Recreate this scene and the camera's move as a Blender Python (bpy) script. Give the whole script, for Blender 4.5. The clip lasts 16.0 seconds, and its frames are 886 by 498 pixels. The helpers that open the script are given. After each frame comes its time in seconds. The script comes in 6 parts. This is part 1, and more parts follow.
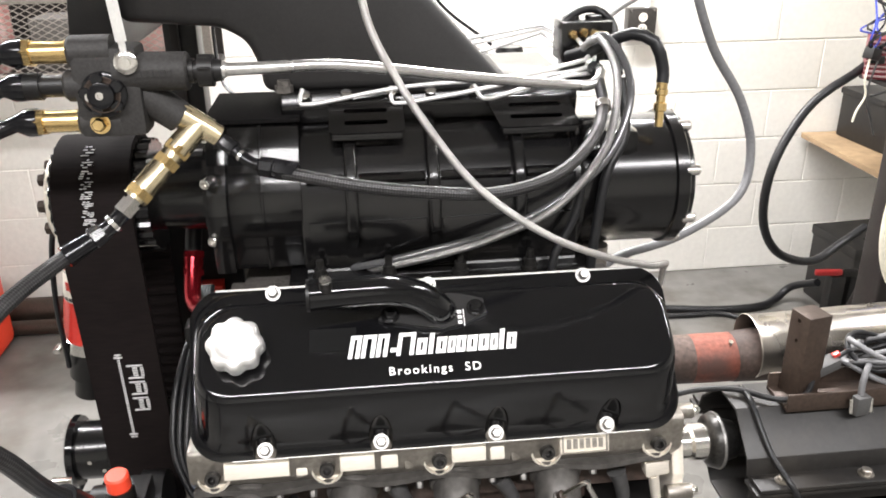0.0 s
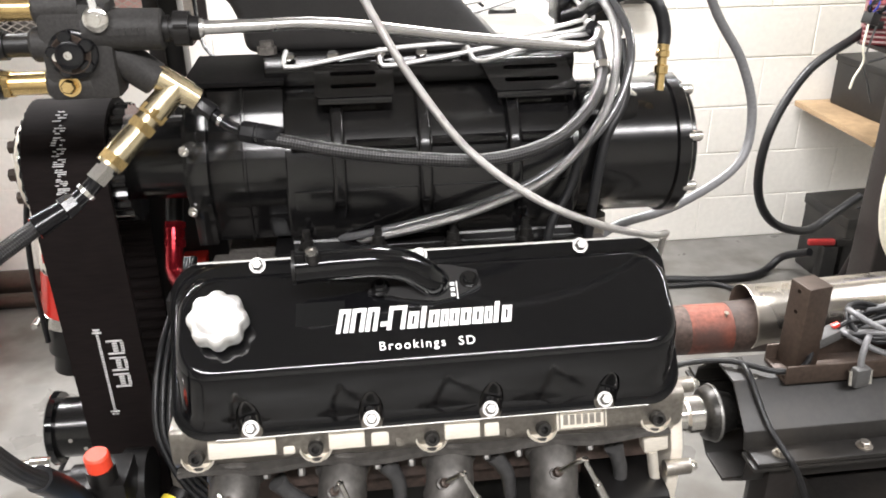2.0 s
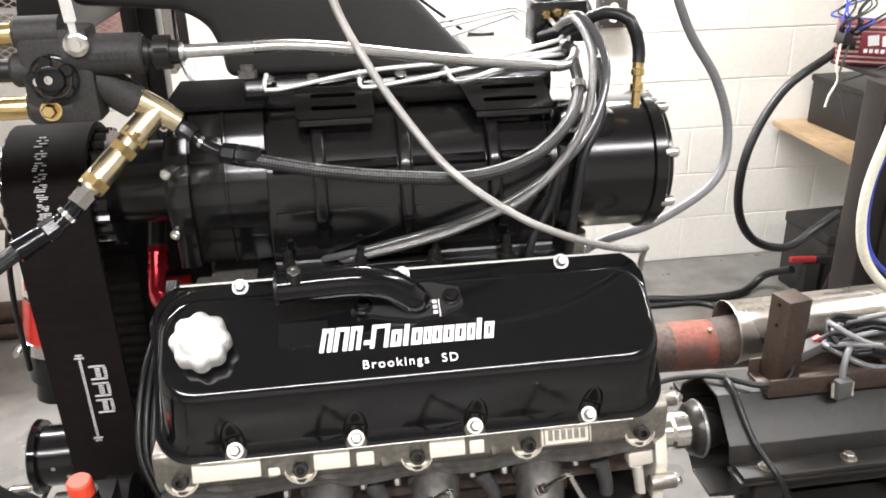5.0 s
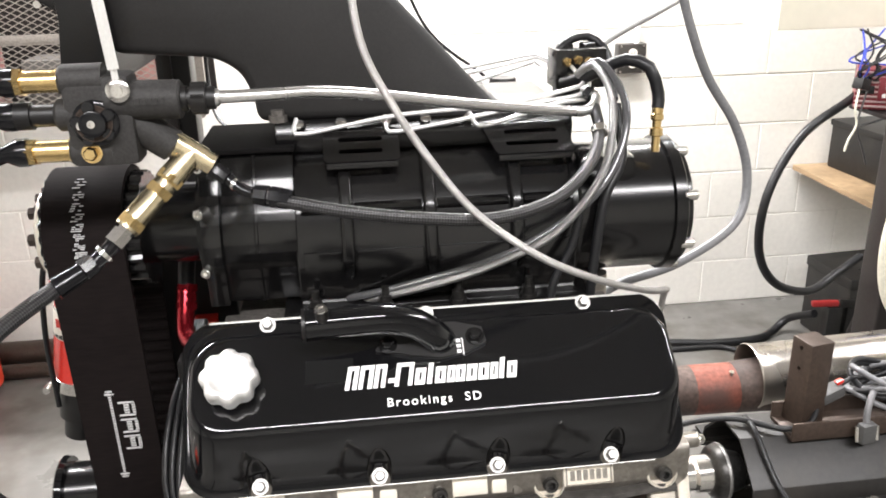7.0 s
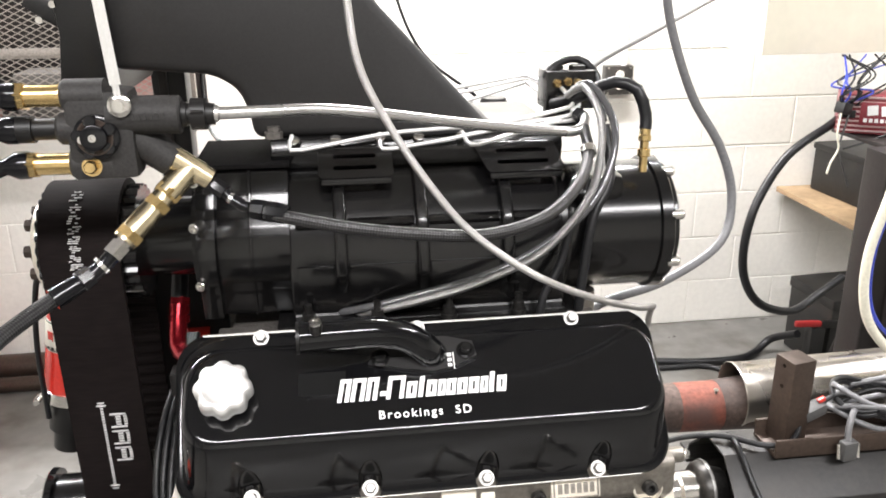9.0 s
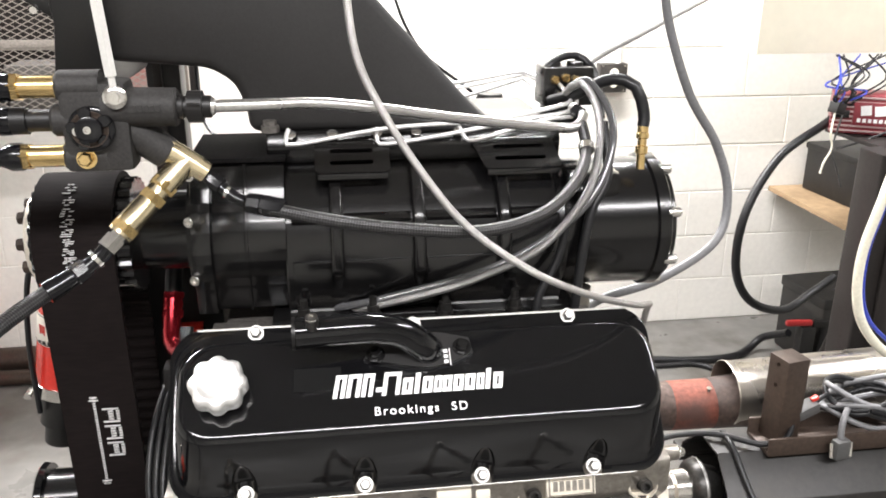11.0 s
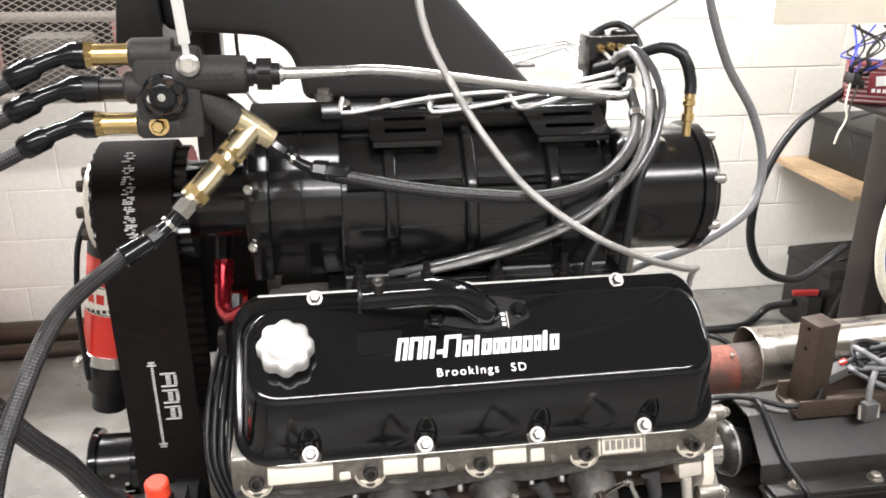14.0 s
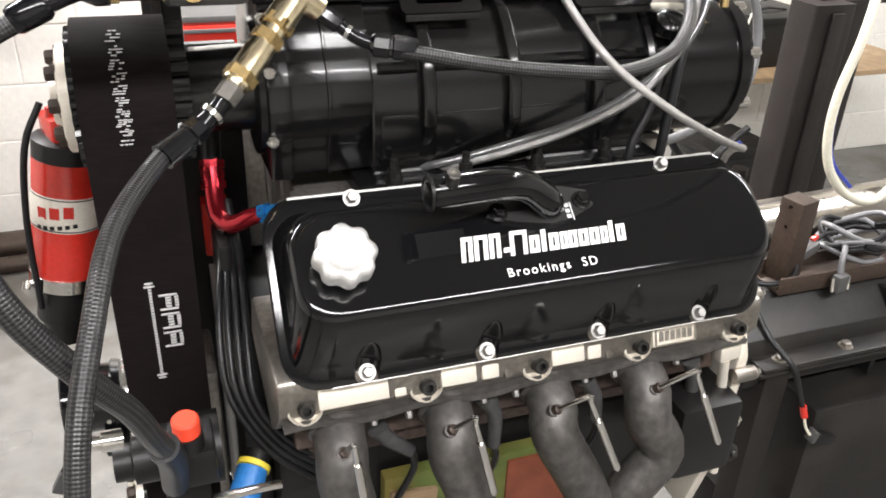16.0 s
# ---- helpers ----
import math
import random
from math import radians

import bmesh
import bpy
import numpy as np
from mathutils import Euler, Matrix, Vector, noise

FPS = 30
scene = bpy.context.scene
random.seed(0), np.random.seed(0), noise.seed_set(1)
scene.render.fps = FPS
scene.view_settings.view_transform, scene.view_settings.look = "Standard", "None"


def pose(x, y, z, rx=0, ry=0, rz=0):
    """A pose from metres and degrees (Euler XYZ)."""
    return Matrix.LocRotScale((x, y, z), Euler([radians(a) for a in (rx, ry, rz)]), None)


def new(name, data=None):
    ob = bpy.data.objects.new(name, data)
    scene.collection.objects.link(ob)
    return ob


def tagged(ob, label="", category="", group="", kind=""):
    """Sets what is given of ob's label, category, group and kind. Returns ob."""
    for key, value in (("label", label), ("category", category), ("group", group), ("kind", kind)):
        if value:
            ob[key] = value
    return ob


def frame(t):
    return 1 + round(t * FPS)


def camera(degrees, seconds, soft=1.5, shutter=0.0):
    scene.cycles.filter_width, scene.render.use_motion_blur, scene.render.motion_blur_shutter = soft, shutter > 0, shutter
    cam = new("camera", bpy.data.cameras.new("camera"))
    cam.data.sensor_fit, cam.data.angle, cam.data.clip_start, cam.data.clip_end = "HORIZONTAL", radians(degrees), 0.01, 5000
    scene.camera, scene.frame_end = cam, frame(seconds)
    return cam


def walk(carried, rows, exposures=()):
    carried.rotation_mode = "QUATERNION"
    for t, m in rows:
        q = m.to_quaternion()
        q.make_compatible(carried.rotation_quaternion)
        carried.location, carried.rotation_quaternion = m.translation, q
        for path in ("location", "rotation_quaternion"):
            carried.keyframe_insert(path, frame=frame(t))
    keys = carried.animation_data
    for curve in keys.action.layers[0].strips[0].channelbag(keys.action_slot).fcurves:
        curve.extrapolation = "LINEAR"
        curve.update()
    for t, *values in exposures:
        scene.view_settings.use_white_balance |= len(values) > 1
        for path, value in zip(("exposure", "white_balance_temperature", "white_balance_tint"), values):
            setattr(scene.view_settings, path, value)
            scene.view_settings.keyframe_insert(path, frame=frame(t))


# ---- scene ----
cam = camera(56.4, 16.0, soft=1.8)
METRES, EYE, TILT, LEAN, TURN = 0.48, 1.61, -23.5, 0.7, -6.3
ROWS = [
    (0.0, 0.0, 0.0, 0.0, 0.0, 0.0, -0.0),
    (0.5, -0.005, 0.0387, 0.0063, -0.22, -1.0, -0.15),
    (1.0, -0.0215, 0.0575, 0.0108, -0.34, -0.21, -0.31),
    (1.5, -0.0114, 0.0715, 0.0063, -0.47, -1.11, -0.04),
    (2.0, -0.0059, 0.0818, -0.0031, -0.74, -2.02, 0.16),
    (2.5, 0.0042, 0.084, -0.0112, -1.28, -2.08, 0.35),
    (3.0, 0.0051, 0.0788, -0.0093, -1.76, -1.41, 1.02),
    (5.5, 0.0018, 0.0632, -0.0234, -1.65, 0.44, 1.22),
    (6.0, -0.0037, 0.0566, -0.0229, -1.31, 1.51, 1.2),
    (6.5, -0.0005, 0.0465, -0.02, -0.8, 2.2, 1.34),
    (7.0, -0.0083, 0.029, -0.0268, -0.41, 2.75, 0.83),
    (7.5, -0.0152, 0.0102, -0.0275, -0.45, 3.18, 0.71),
    (8.0, -0.0094, 0.0012, -0.0305, -0.87, 3.53, 0.45),
    (8.5, -0.0088, -0.0046, -0.034, -1.22, 3.78, 0.37),
    (9.0, -0.0223, -0.0073, -0.0339, -1.4, 3.98, 0.3),
    (11.5, -0.0356, 0.0048, -0.0363, -2.09, 3.51, -0.15),
    (12.0, -0.0362, 0.0031, -0.0388, -1.92, 3.17, -0.33),
    (12.5, -0.0469, 0.0011, -0.0403, -1.66, 2.84, -0.34),
    (13.0, -0.0595, -0.0021, -0.0461, -1.5, 2.46, -0.39),
    (13.5, -0.0893, -0.0193, -0.0558, -1.76, 2.16, -0.1),
    (14.0, -0.187, -0.0297, -0.059, -2.56, 2.02, 0.18),
    (14.5, -0.2671, 0.0178, -0.0741, -3.59, 0.65, -0.19),
    (15.0, -0.3504, 0.1429, -0.073, -4.41, -1.99, -0.89),
    (15.5, -0.4869, 0.2577, -0.051, -6.41, -3.54, 0.44),
    (16.0, -0.6202, 0.2348, -0.0623, -13.37, -5.27, 2.65),
]
walk(cam, [(t, pose(0, 0, EYE, TILT, LEAN, TURN) @ pose(METRES * x, METRES * y, METRES * z, 90 + pitch, roll, yaw)) for t, x, y, z, yaw, pitch, roll in ROWS])

# ---------------------------------------------------------------- light
world = bpy.data.worlds.new("room_world")
scene.world = world
world.use_nodes = True
world.node_tree.nodes["Background"].inputs[0].default_value = (0.9, 0.95, 1.0, 1)
world.node_tree.nodes["Background"].inputs[1].default_value = 0.05
EXPOSURE = 0.0
scene.view_settings.exposure = EXPOSURE


def tube_lamp(x, y, z, sx, sy, watts, colour=(1.0, 0.978, 0.985)):
    data = bpy.data.lights.new("assumed_light", "AREA")
    data.shape, data.size, data.size_y = "RECTANGLE", sx, sy
    data.energy, data.color = watts, colour
    lamp = new("assumed_light", data)
    lamp.matrix_world = pose(x, y, z)
    return lamp


CEILING = 3.0
# No fitting is in view: places assumed; the last added to brighten the left
LAMPS = [(0.3, 2.45, 1.8, 0.22, 200), (0.0, -1.0, 3.4, 0.3, 210), (2.6, 1.2, 0.16, 1.3, 75), (-1.7, 2.3, 1.3, 0.16, 140)]
for lx, ly, lw, ld, power in LAMPS:
    tube_lamp(lx, ly, CEILING - 0.075, lw - 0.04, ld - 0.04, power)


# ---------------------------------------------------------------- materials
def mat(name, base, rough=0.5, metal=0.0, grain=60.0, vary=0.15, bump=0.0, stain=0.0, stain_scale=6.0, stain_colour=None, coat=0.0, rough_vary=0.1, stretch=(1, 1, 1), spec=0.5):
    m = bpy.data.materials.new(name)
    m.use_nodes = True
    nt = m.node_tree
    p = nt.nodes["Principled BSDF"]
    geo = nt.nodes.new("ShaderNodeNewGeometry")
    mapping = nt.nodes.new("ShaderNodeMapping")
    mapping.inputs["Scale"].default_value = stretch
    nt.links.new(geo.outputs["Position"], mapping.inputs["Vector"])
    fine = nt.nodes.new("ShaderNodeTexNoise")
    fine.inputs["Scale"].default_value, fine.inputs["Detail"].default_value = grain, 6
    nt.links.new(mapping.outputs[0], fine.inputs["Vector"])
    ramp = nt.nodes.new("ShaderNodeMapRange")
    ramp.inputs["From Min"].default_value, ramp.inputs["From Max"].default_value = 0.3, 0.7
    ramp.inputs["To Min"].default_value, ramp.inputs["To Max"].default_value = 1 - vary, 1 + vary
    nt.links.new(fine.outputs["Fac"], ramp.inputs["Value"])
    scale = nt.nodes.new("ShaderNodeVectorMath")
    scale.operation = "SCALE"
    scale.inputs[0].default_value = base
    nt.links.new(ramp.outputs[0], scale.inputs["Scale"])
    colour = scale.outputs[0]
    big = nt.nodes.new("ShaderNodeTexNoise")
    big.inputs["Scale"].default_value, big.inputs["Detail"].default_value = stain_scale, 5
    nt.links.new(geo.outputs["Position"], big.inputs["Vector"])
    if stain > 0:
        mask = nt.nodes.new("ShaderNodeMapRange")
        mask.inputs["From Min"].default_value, mask.inputs["From Max"].default_value = 0.48, 0.68
        mask.inputs["To Max"].default_value = stain
        nt.links.new(big.outputs["Fac"], mask.inputs["Value"])
        mix = nt.nodes.new("ShaderNodeMix")
        mix.data_type = "RGBA"
        nt.links.new(mask.outputs[0], mix.inputs[0])
        nt.links.new(colour, mix.inputs[6])
        mix.inputs[7].default_value = (*(stain_colour or [c * 0.5 for c in base]), 1)
        colour = mix.outputs[2]
    nt.links.new(colour, p.inputs["Base Color"])
    rr = nt.nodes.new("ShaderNodeMapRange")
    rr.inputs["From Min"].default_value, rr.inputs["From Max"].default_value = 0.3, 0.7
    rr.inputs["To Min"].default_value, rr.inputs["To Max"].default_value = max(0.02, rough * (1 - rough_vary)), min(1, rough * (1 + rough_vary))
    nt.links.new(big.outputs["Fac"], rr.inputs["Value"])
    nt.links.new(rr.outputs[0], p.inputs["Roughness"])
    p.inputs["Metallic"].default_value = metal
    p.inputs["Coat Weight"].default_value = coat
    p.inputs["Coat Roughness"].default_value = 0.06
    p.inputs["Specular IOR Level"].default_value = spec
    if bump > 0:
        b = nt.nodes.new("ShaderNodeBump")
        b.inputs["Strength"].default_value, b.inputs["Distance"].default_value = 1.0, bump
        nt.links.new(fine.outputs["Fac"], b.inputs["Height"])
        nt.links.new(b.outputs[0], p.inputs["Normal"])
    return m


def braid(name, light, dark, pitch, rough, metal, around=10):
    """A woven sleeve: two sets of strands that cross, from the sweep's UV (turns, metres)."""
    m = bpy.data.materials.new(name)
    m.use_nodes = True
    nt = m.node_tree
    p = nt.nodes["Principled BSDF"]
    uv = nt.nodes.new("ShaderNodeUVMap")
    sep = nt.nodes.new("ShaderNodeSeparateXYZ")
    nt.links.new(uv.outputs[0], sep.inputs[0])

    def math_node(op, a, b=0.0):
        n = nt.nodes.new("ShaderNodeMath")
        n.operation = op
        for i, v in enumerate((a, b)):
            if isinstance(v, float):
                n.inputs[i].default_value = v
            else:
                nt.links.new(v, n.inputs[i])
        return n.outputs[0]

    turn = math_node("MULTIPLY", sep.outputs[0], around * 2 * math.pi)
    along = math_node("MULTIPLY", sep.outputs[1], 2 * math.pi / pitch)
    one = math_node("SINE", math_node("ADD", turn, along))
    two = math_node("SINE", math_node("SUBTRACT", turn, along))
    weave = math_node("MULTIPLY_ADD", math_node("MULTIPLY", one, two), 0.5)
    weave.node.inputs[2].default_value = 0.5
    noise_tex = nt.nodes.new("ShaderNodeTexNoise")
    noise_tex.inputs["Scale"].default_value = 25
    soft = math_node("MULTIPLY", weave, math_node("ADD", noise_tex.outputs["Fac"], 0.5))
    mix = nt.nodes.new("ShaderNodeMix")
    mix.data_type = "RGBA"
    nt.links.new(soft, mix.inputs[0])
    mix.inputs[6].default_value, mix.inputs[7].default_value = (*dark, 1), (*light, 1)
    nt.links.new(mix.outputs[2], p.inputs["Base Color"])
    p.inputs["Roughness"].default_value, p.inputs["Metallic"].default_value = rough, metal
    b = nt.nodes.new("ShaderNodeBump")
    b.inputs["Strength"].default_value, b.inputs["Distance"].default_value = 0.8, 0.0006
    nt.links.new(weave, b.inputs["Height"])
    nt.links.new(b.outputs[0], p.inputs["Normal"])
    return m


GLOSS_BLACK = mat("gloss_black_powdercoat", (0.004, 0.004, 0.0045), 0.09, 0, 700, 0.1, 0.00004, rough_vary=0.4, spec=0.45)
SATIN_BLACK = mat("satin_black_anodised", (0.0045, 0.0043, 0.0045), 0.2, 0.0, 700, 0.2, 0.00003, stain=0.3, stain_colour=(0.009, 0.008, 0.007), spec=0.48)
DULL_BLACK = mat("dull_black_plastic", (0.006, 0.0056, 0.0056), 0.42, 0, 400, 0.25, 0.00008, stain=0.4, stain_colour=(0.014, 0.012, 0.011), spec=0.4)
LOW_GLARE_BLACK = mat("low_glare_black", (0.008, 0.0075, 0.0075), 0.7, 0, 300, 0.3, 0.0003, spec=0.03)
HAT_BLACK = mat("matt_black_hat_paint", (0.013, 0.0122, 0.012), 0.5, 0, 300, 0.2, 0.0001, stain=0.4, stain_colour=(0.02, 0.0185, 0.018), spec=0.4)
FITTING_BLACK = mat("black_anodised_fitting", (0.005, 0.005, 0.006), 0.16, 0.0, 500, 0.2, 0.00003, stain=0.3, spec=0.4)
BELT_BLACK = mat("belt_rubber", (0.0075, 0.0052, 0.005), 0.8, 0, 300, 0.3, 0.0002, stretch=(0.15, 1, 1), spec=0.12)
RUBBER = mat("black_rubber", (0.009, 0.009, 0.010), 0.38, 0, 250, 0.25, 0.00008, stain=0.3, stain_colour=(0.02, 0.02, 0.02), spec=0.35)
GREY_CABLE = mat("grey_cable", (0.16, 0.16, 0.165), 0.4, 0.2, 250, 0.15, 0.0001, stain=0.5, stain_colour=(0.09, 0.09, 0.09))
CAST_ALU = mat("cast_aluminium", (0.38, 0.355, 0.32), 0.42, 1.0, 160, 0.2, 0.0004, stain=0.6, stain_scale=18, stain_colour=(0.24, 0.22, 0.2))
MACHINED = mat("machined_aluminium", (0.88, 0.82, 0.72), 0.4, 0.6, 120, 0.07, 0.0001, stretch=(1, 8, 8))
SCREW_STEEL = mat("zinc_plated_screw", (0.36, 0.35, 0.335), 0.46, 0.8, 200, 0.12, 0.00005)
CHROME = mat("bright_steel", (0.75, 0.73, 0.7), 0.18, 1.0, 200, 0.08)
NOZZLE_LINE = mat("dull_bright_line", (0.74, 0.73, 0.72), 0.4, 0.55, 180, 0.08, 0.00004)
HARDLINE = mat("hard_line_aluminium", (0.72, 0.71, 0.7), 0.28, 1.0, 180, 0.1, 0.00005)
CAP_ALU = mat("satin_cap_aluminium", (0.84, 0.83, 0.81), 0.4, 0.72, 300, 0.04, 0.00006)
DARK_STEEL = mat("oiled_dark_steel", (0.05, 0.048, 0.046), 0.35, 0.8, 200, 0.3)
BRASS = mat("brass", (0.74, 0.54, 0.25), 0.25, 1.0, 150, 0.12, 0.00005, stain=0.4, stain_colour=(0.5, 0.31, 0.1))
PALE_BRASS = mat("nickel_brass", (0.8, 0.69, 0.47), 0.26, 1.0, 150, 0.1, 0.00005, stain=0.4, stain_colour=(0.68, 0.53, 0.3))
VALVE_CAST = mat("dark_grey_cast", (0.026, 0.0245, 0.0235), 0.6, 0.1, 350, 0.3, 0.0003, spec=0.35)
INTAKE_CAST = mat("grey_cast_manifold", (0.13, 0.12, 0.11), 0.55, 0.6, 200, 0.3, 0.0005)
RED_ANODISED = mat("red_anodised", (0.3, 0.014, 0.022), 0.2, 0.75, 200, 0.1)
BLUE_ANODISED = mat("blue_anodised", (0.03, 0.24, 0.6), 0.25, 0.7, 200, 0.1)
RED_PAINT = mat("red_enamel", (0.55, 0.03, 0.02), 0.25, 0, 200, 0.08, coat=0.3)
ORANGE_CAP = mat("orange_red_plastic", (0.85, 0.07, 0.03), 0.45, 0, 300, 0.06)
FADED_PRINT = mat("faded_print", (0.55, 0.54, 0.54), 0.6, 0, 300, 0.25)
DARK_RED = mat("dark_red_plastic", (0.3, 0.02, 0.02), 0.45, 0, 200, 0.15)
MATT_PATCH = mat("matt_black_patch", (0.004, 0.004, 0.004), 0.7, 0, 300, 0.1, spec=0.1)
WHITE_PRINT = mat("white_print", (0.85, 0.85, 0.84), 0.5, 0, 300, 0.06)
CREAM_LABEL = mat("cream_label", (0.75, 0.7, 0.62), 0.4, 0, 300, 0.08)
YELLOW = mat("yellow_tape", (0.7, 0.55, 0.05), 0.5, 0, 300, 0.1)
BLUE_HOSE = mat("blue_rubber_hose", (0.02, 0.15, 0.42), 0.45, 0, 300, 0.15, 0.0001)
HEADER_STEEL = mat("heat_dulled_header_steel", (0.1, 0.094, 0.088), 0.5, 0.6, 90, 0.3, 0.0003, stain=0.7, stain_scale=14, stain_colour=(0.06, 0.056, 0.052))
RUST = mat("rusty_exhaust_pipe", (0.085, 0.06, 0.05), 0.6, 0.3, 120, 0.35, 0.0005, stain=0.8, stain_scale=10, stain_colour=(0.055, 0.045, 0.042))
RUST_RED = mat("red_oxide_pipe", (0.19, 0.062, 0.042), 0.6, 0.2, 120, 0.3, 0.0005, stain=0.85, stain_scale=9, stain_colour=(0.09, 0.055, 0.047))
FLANGE_STEEL = mat("grey_flange_steel", (0.3, 0.29, 0.28), 0.45, 0.9, 150, 0.2, 0.0002, stain=0.5, stain_scale=12)
BOOT_GREY = mat("grey_plug_boot", (0.045, 0.044, 0.044), 0.5, 0, 150, 0.2, 0.0002)
BROWN_STEEL = mat("brown_bracket_steel", (0.055, 0.038, 0.029), 0.45, 0.4, 150, 0.25, 0.0002, stain=0.5, stain_colour=(0.04, 0.03, 0.025))
STAINLESS = mat("stainless_pipe", (0.47, 0.44, 0.4), 0.3, 1.0, 60, 0.12, 0.0001, stain=0.6, stain_scale=7, stain_colour=(0.4, 0.35, 0.29), stretch=(0.1, 1, 1), rough_vary=0.5)
DYNO_PAINT = mat("dark_grey_machine_paint", (0.014, 0.0128, 0.012), 0.42, 0.1, 120, 0.25, 0.0002, stain=0.7, stain_scale=9, stain_colour=(0.03, 0.026, 0.022), spec=0.4)
RACK_PAINT = mat("dark_brown_grey_rack_paint", (0.015, 0.0125, 0.0115), 0.5, 0.1, 120, 0.2, 0.0002, stain=0.4, stain_colour=(0.03, 0.026, 0.024), spec=0.35)
BLOCK_PAINT = mat("painted_block", (0.78, 0.76, 0.71), 0.5, 0, 45, 0.04, 0.0012, stain=0.2, stain_scale=1.6, stain_colour=(0.66, 0.64, 0.6))
MORTAR = mat("painted_mortar", (0.76, 0.74, 0.69), 0.6, 0, 90, 0.08, 0.001)
FLOOR_PAINT = mat("worn_grey_floor_paint", (0.132, 0.128, 0.119), 0.42, 0, 14, 0.16, 0.0004, stain=0.85, stain_scale=4.5, stain_colour=(0.08, 0.073, 0.061), rough_vary=0.5)
CEILING_PAINT = mat("ceiling_board", (0.4, 0.39, 0.38), 0.9, 0, 30, 0.1, 0.001)
ROOM_PAINT = mat("room_wall_paint", (0.55, 0.54, 0.5), 0.7, 0, 30, 0.06, 0.001, stain=0.4, stain_scale=1.0)
PLYWOOD = mat("raw_plywood", (0.36, 0.25, 0.145), 0.6, 0, 40, 0.2, 0.0003, stretch=(0.6, 0.6, 9), stain=0.4)
BATTERY_BLACK = mat("dusty_battery_case", (0.014, 0.0135, 0.013), 0.5, 0, 120, 0.3, 0.0002, stain=0.6, stain_scale=10, stain_colour=(0.03, 0.028, 0.024), spec=0.35)
CREAM_PANEL = mat("cream_cabinet_paint", (0.86, 0.82, 0.68), 0.35, 0, 40, 0.02, 0.0001, stain=0.1)
IGNITION_RED = mat("dusty_dark_red_enamel", (0.2, 0.025, 0.035), 0.35, 0, 200, 0.1, stain=0.4)
FIN_PINK = mat("pale_pink_fin", (0.42, 0.3, 0.29), 0.4, 0.3, 200, 0.15)
BLUE_PAINT = mat("blue_print", (0.03, 0.05, 0.35), 0.4, 0, 100, 0.1)
WHITE_CABLE = mat("white_cable", (0.7, 0.67, 0.55), 0.4, 0, 200, 0.1, 0.0001)
CARTON_GREEN = mat("printed_green_card", (0.12, 0.16, 0.04), 0.6, 0, 30, 0.2, stain=0.7, stain_scale=9, stain_colour=(0.2, 0.14, 0.03))
CARTON_RED = mat("printed_red_card", (0.26, 0.07, 0.035), 0.6, 0, 30, 0.2, stain=0.5, stain_scale=9)
SILVER_HOSE = mat("silver_sleeve", (0.13, 0.13, 0.135), 0.2, 0.6, 300, 0.15, 0.0001)
CONNECTOR = mat("grey_connector_plastic", (0.065, 0.064, 0.063), 0.5, 0, 200, 0.12)
OUTLET_METAL = mat("dark_outlet_plate", (0.07, 0.065, 0.06), 0.4, 0.6, 120, 0.2)
MESH_STEEL = mat("expanded_steel", (0.3, 0.27, 0.24), 0.5, 0.5, 200, 0.2, 0.0002)
PINK_BOARD = mat("faded_red_board", (0.32, 0.15, 0.13), 0.7, 0, 20, 0.3, 0.0002, stain=0.8, stain_scale=5, stain_colour=(0.45, 0.4, 0.37))
STEEL_BRAID = braid("steel_braid", (0.66, 0.64, 0.62), (0.2, 0.195, 0.19), 0.0032, 0.36, 0.85, 7)
DARK_BRAID = braid("dark_steel_braid", (0.45, 0.44, 0.43), (0.09, 0.09, 0.092), 0.0032, 0.32, 0.75, 7)
BLACK_BRAID = braid("black_braid", (0.06, 0.058, 0.058), (0.004, 0.004, 0.005), 0.0056, 0.36, 0.35, 7)


# ---------------------------------------------------------------- mesh tools
def link_mesh(name, bm, material, sharp=38):
    me = bpy.data.meshes.new(name)
    bm.normal_update()
    bm.to_mesh(me)
    bm.free()
    me.materials.append(material)
    for f in me.polygons:
        f.use_smooth = True
    me.set_sharp_from_angle(angle=radians(sharp))
    return new(name, me)


def part(name, bm, material, parent, label="", sharp=38):
    """One mesh object under a thing or a part."""
    ob = link_mesh(name, bm, material, sharp)
    if parent is not None:
        ob.parent = parent
    return tagged(ob, label)


def thing(name, label, category, group="", kind=""):
    ob = new(name)
    ob.empty_display_size = 0.02
    return tagged(ob, label, category, group, kind)


def solo(name, bm, material, label, category, group="", kind="", sharp=38):
    return tagged(link_mesh(name, bm, material, sharp), label, category, group, kind)


def setting(name, bm, material, label=""):
    return tagged(link_mesh(name, bm, material), label, "", "", "structure")


def spline(pts, step=0.012):
    """Evenly smooth points through the given ones (Catmull-Rom)."""
    pts = [Vector(p) for p in pts]
    if len(pts) == 2:
        return pts
    ext = [2 * pts[0] - pts[1], *pts, 2 * pts[-1] - pts[-2]]
    out = []
    for i in range(1, len(ext) - 2):
        a, b, c, d = ext[i - 1:i + 3]
        n = max(2, min(40, int((c - b).length / step)))
        for k in range(n):
            t = k / n
            out.append(0.5 * (2 * b + (c - a) * t + (2 * a - 5 * b + 4 * c - d) * t * t + (3 * b - a - 3 * c + d) * t ** 3))
    out.append(pts[-1])
    return out


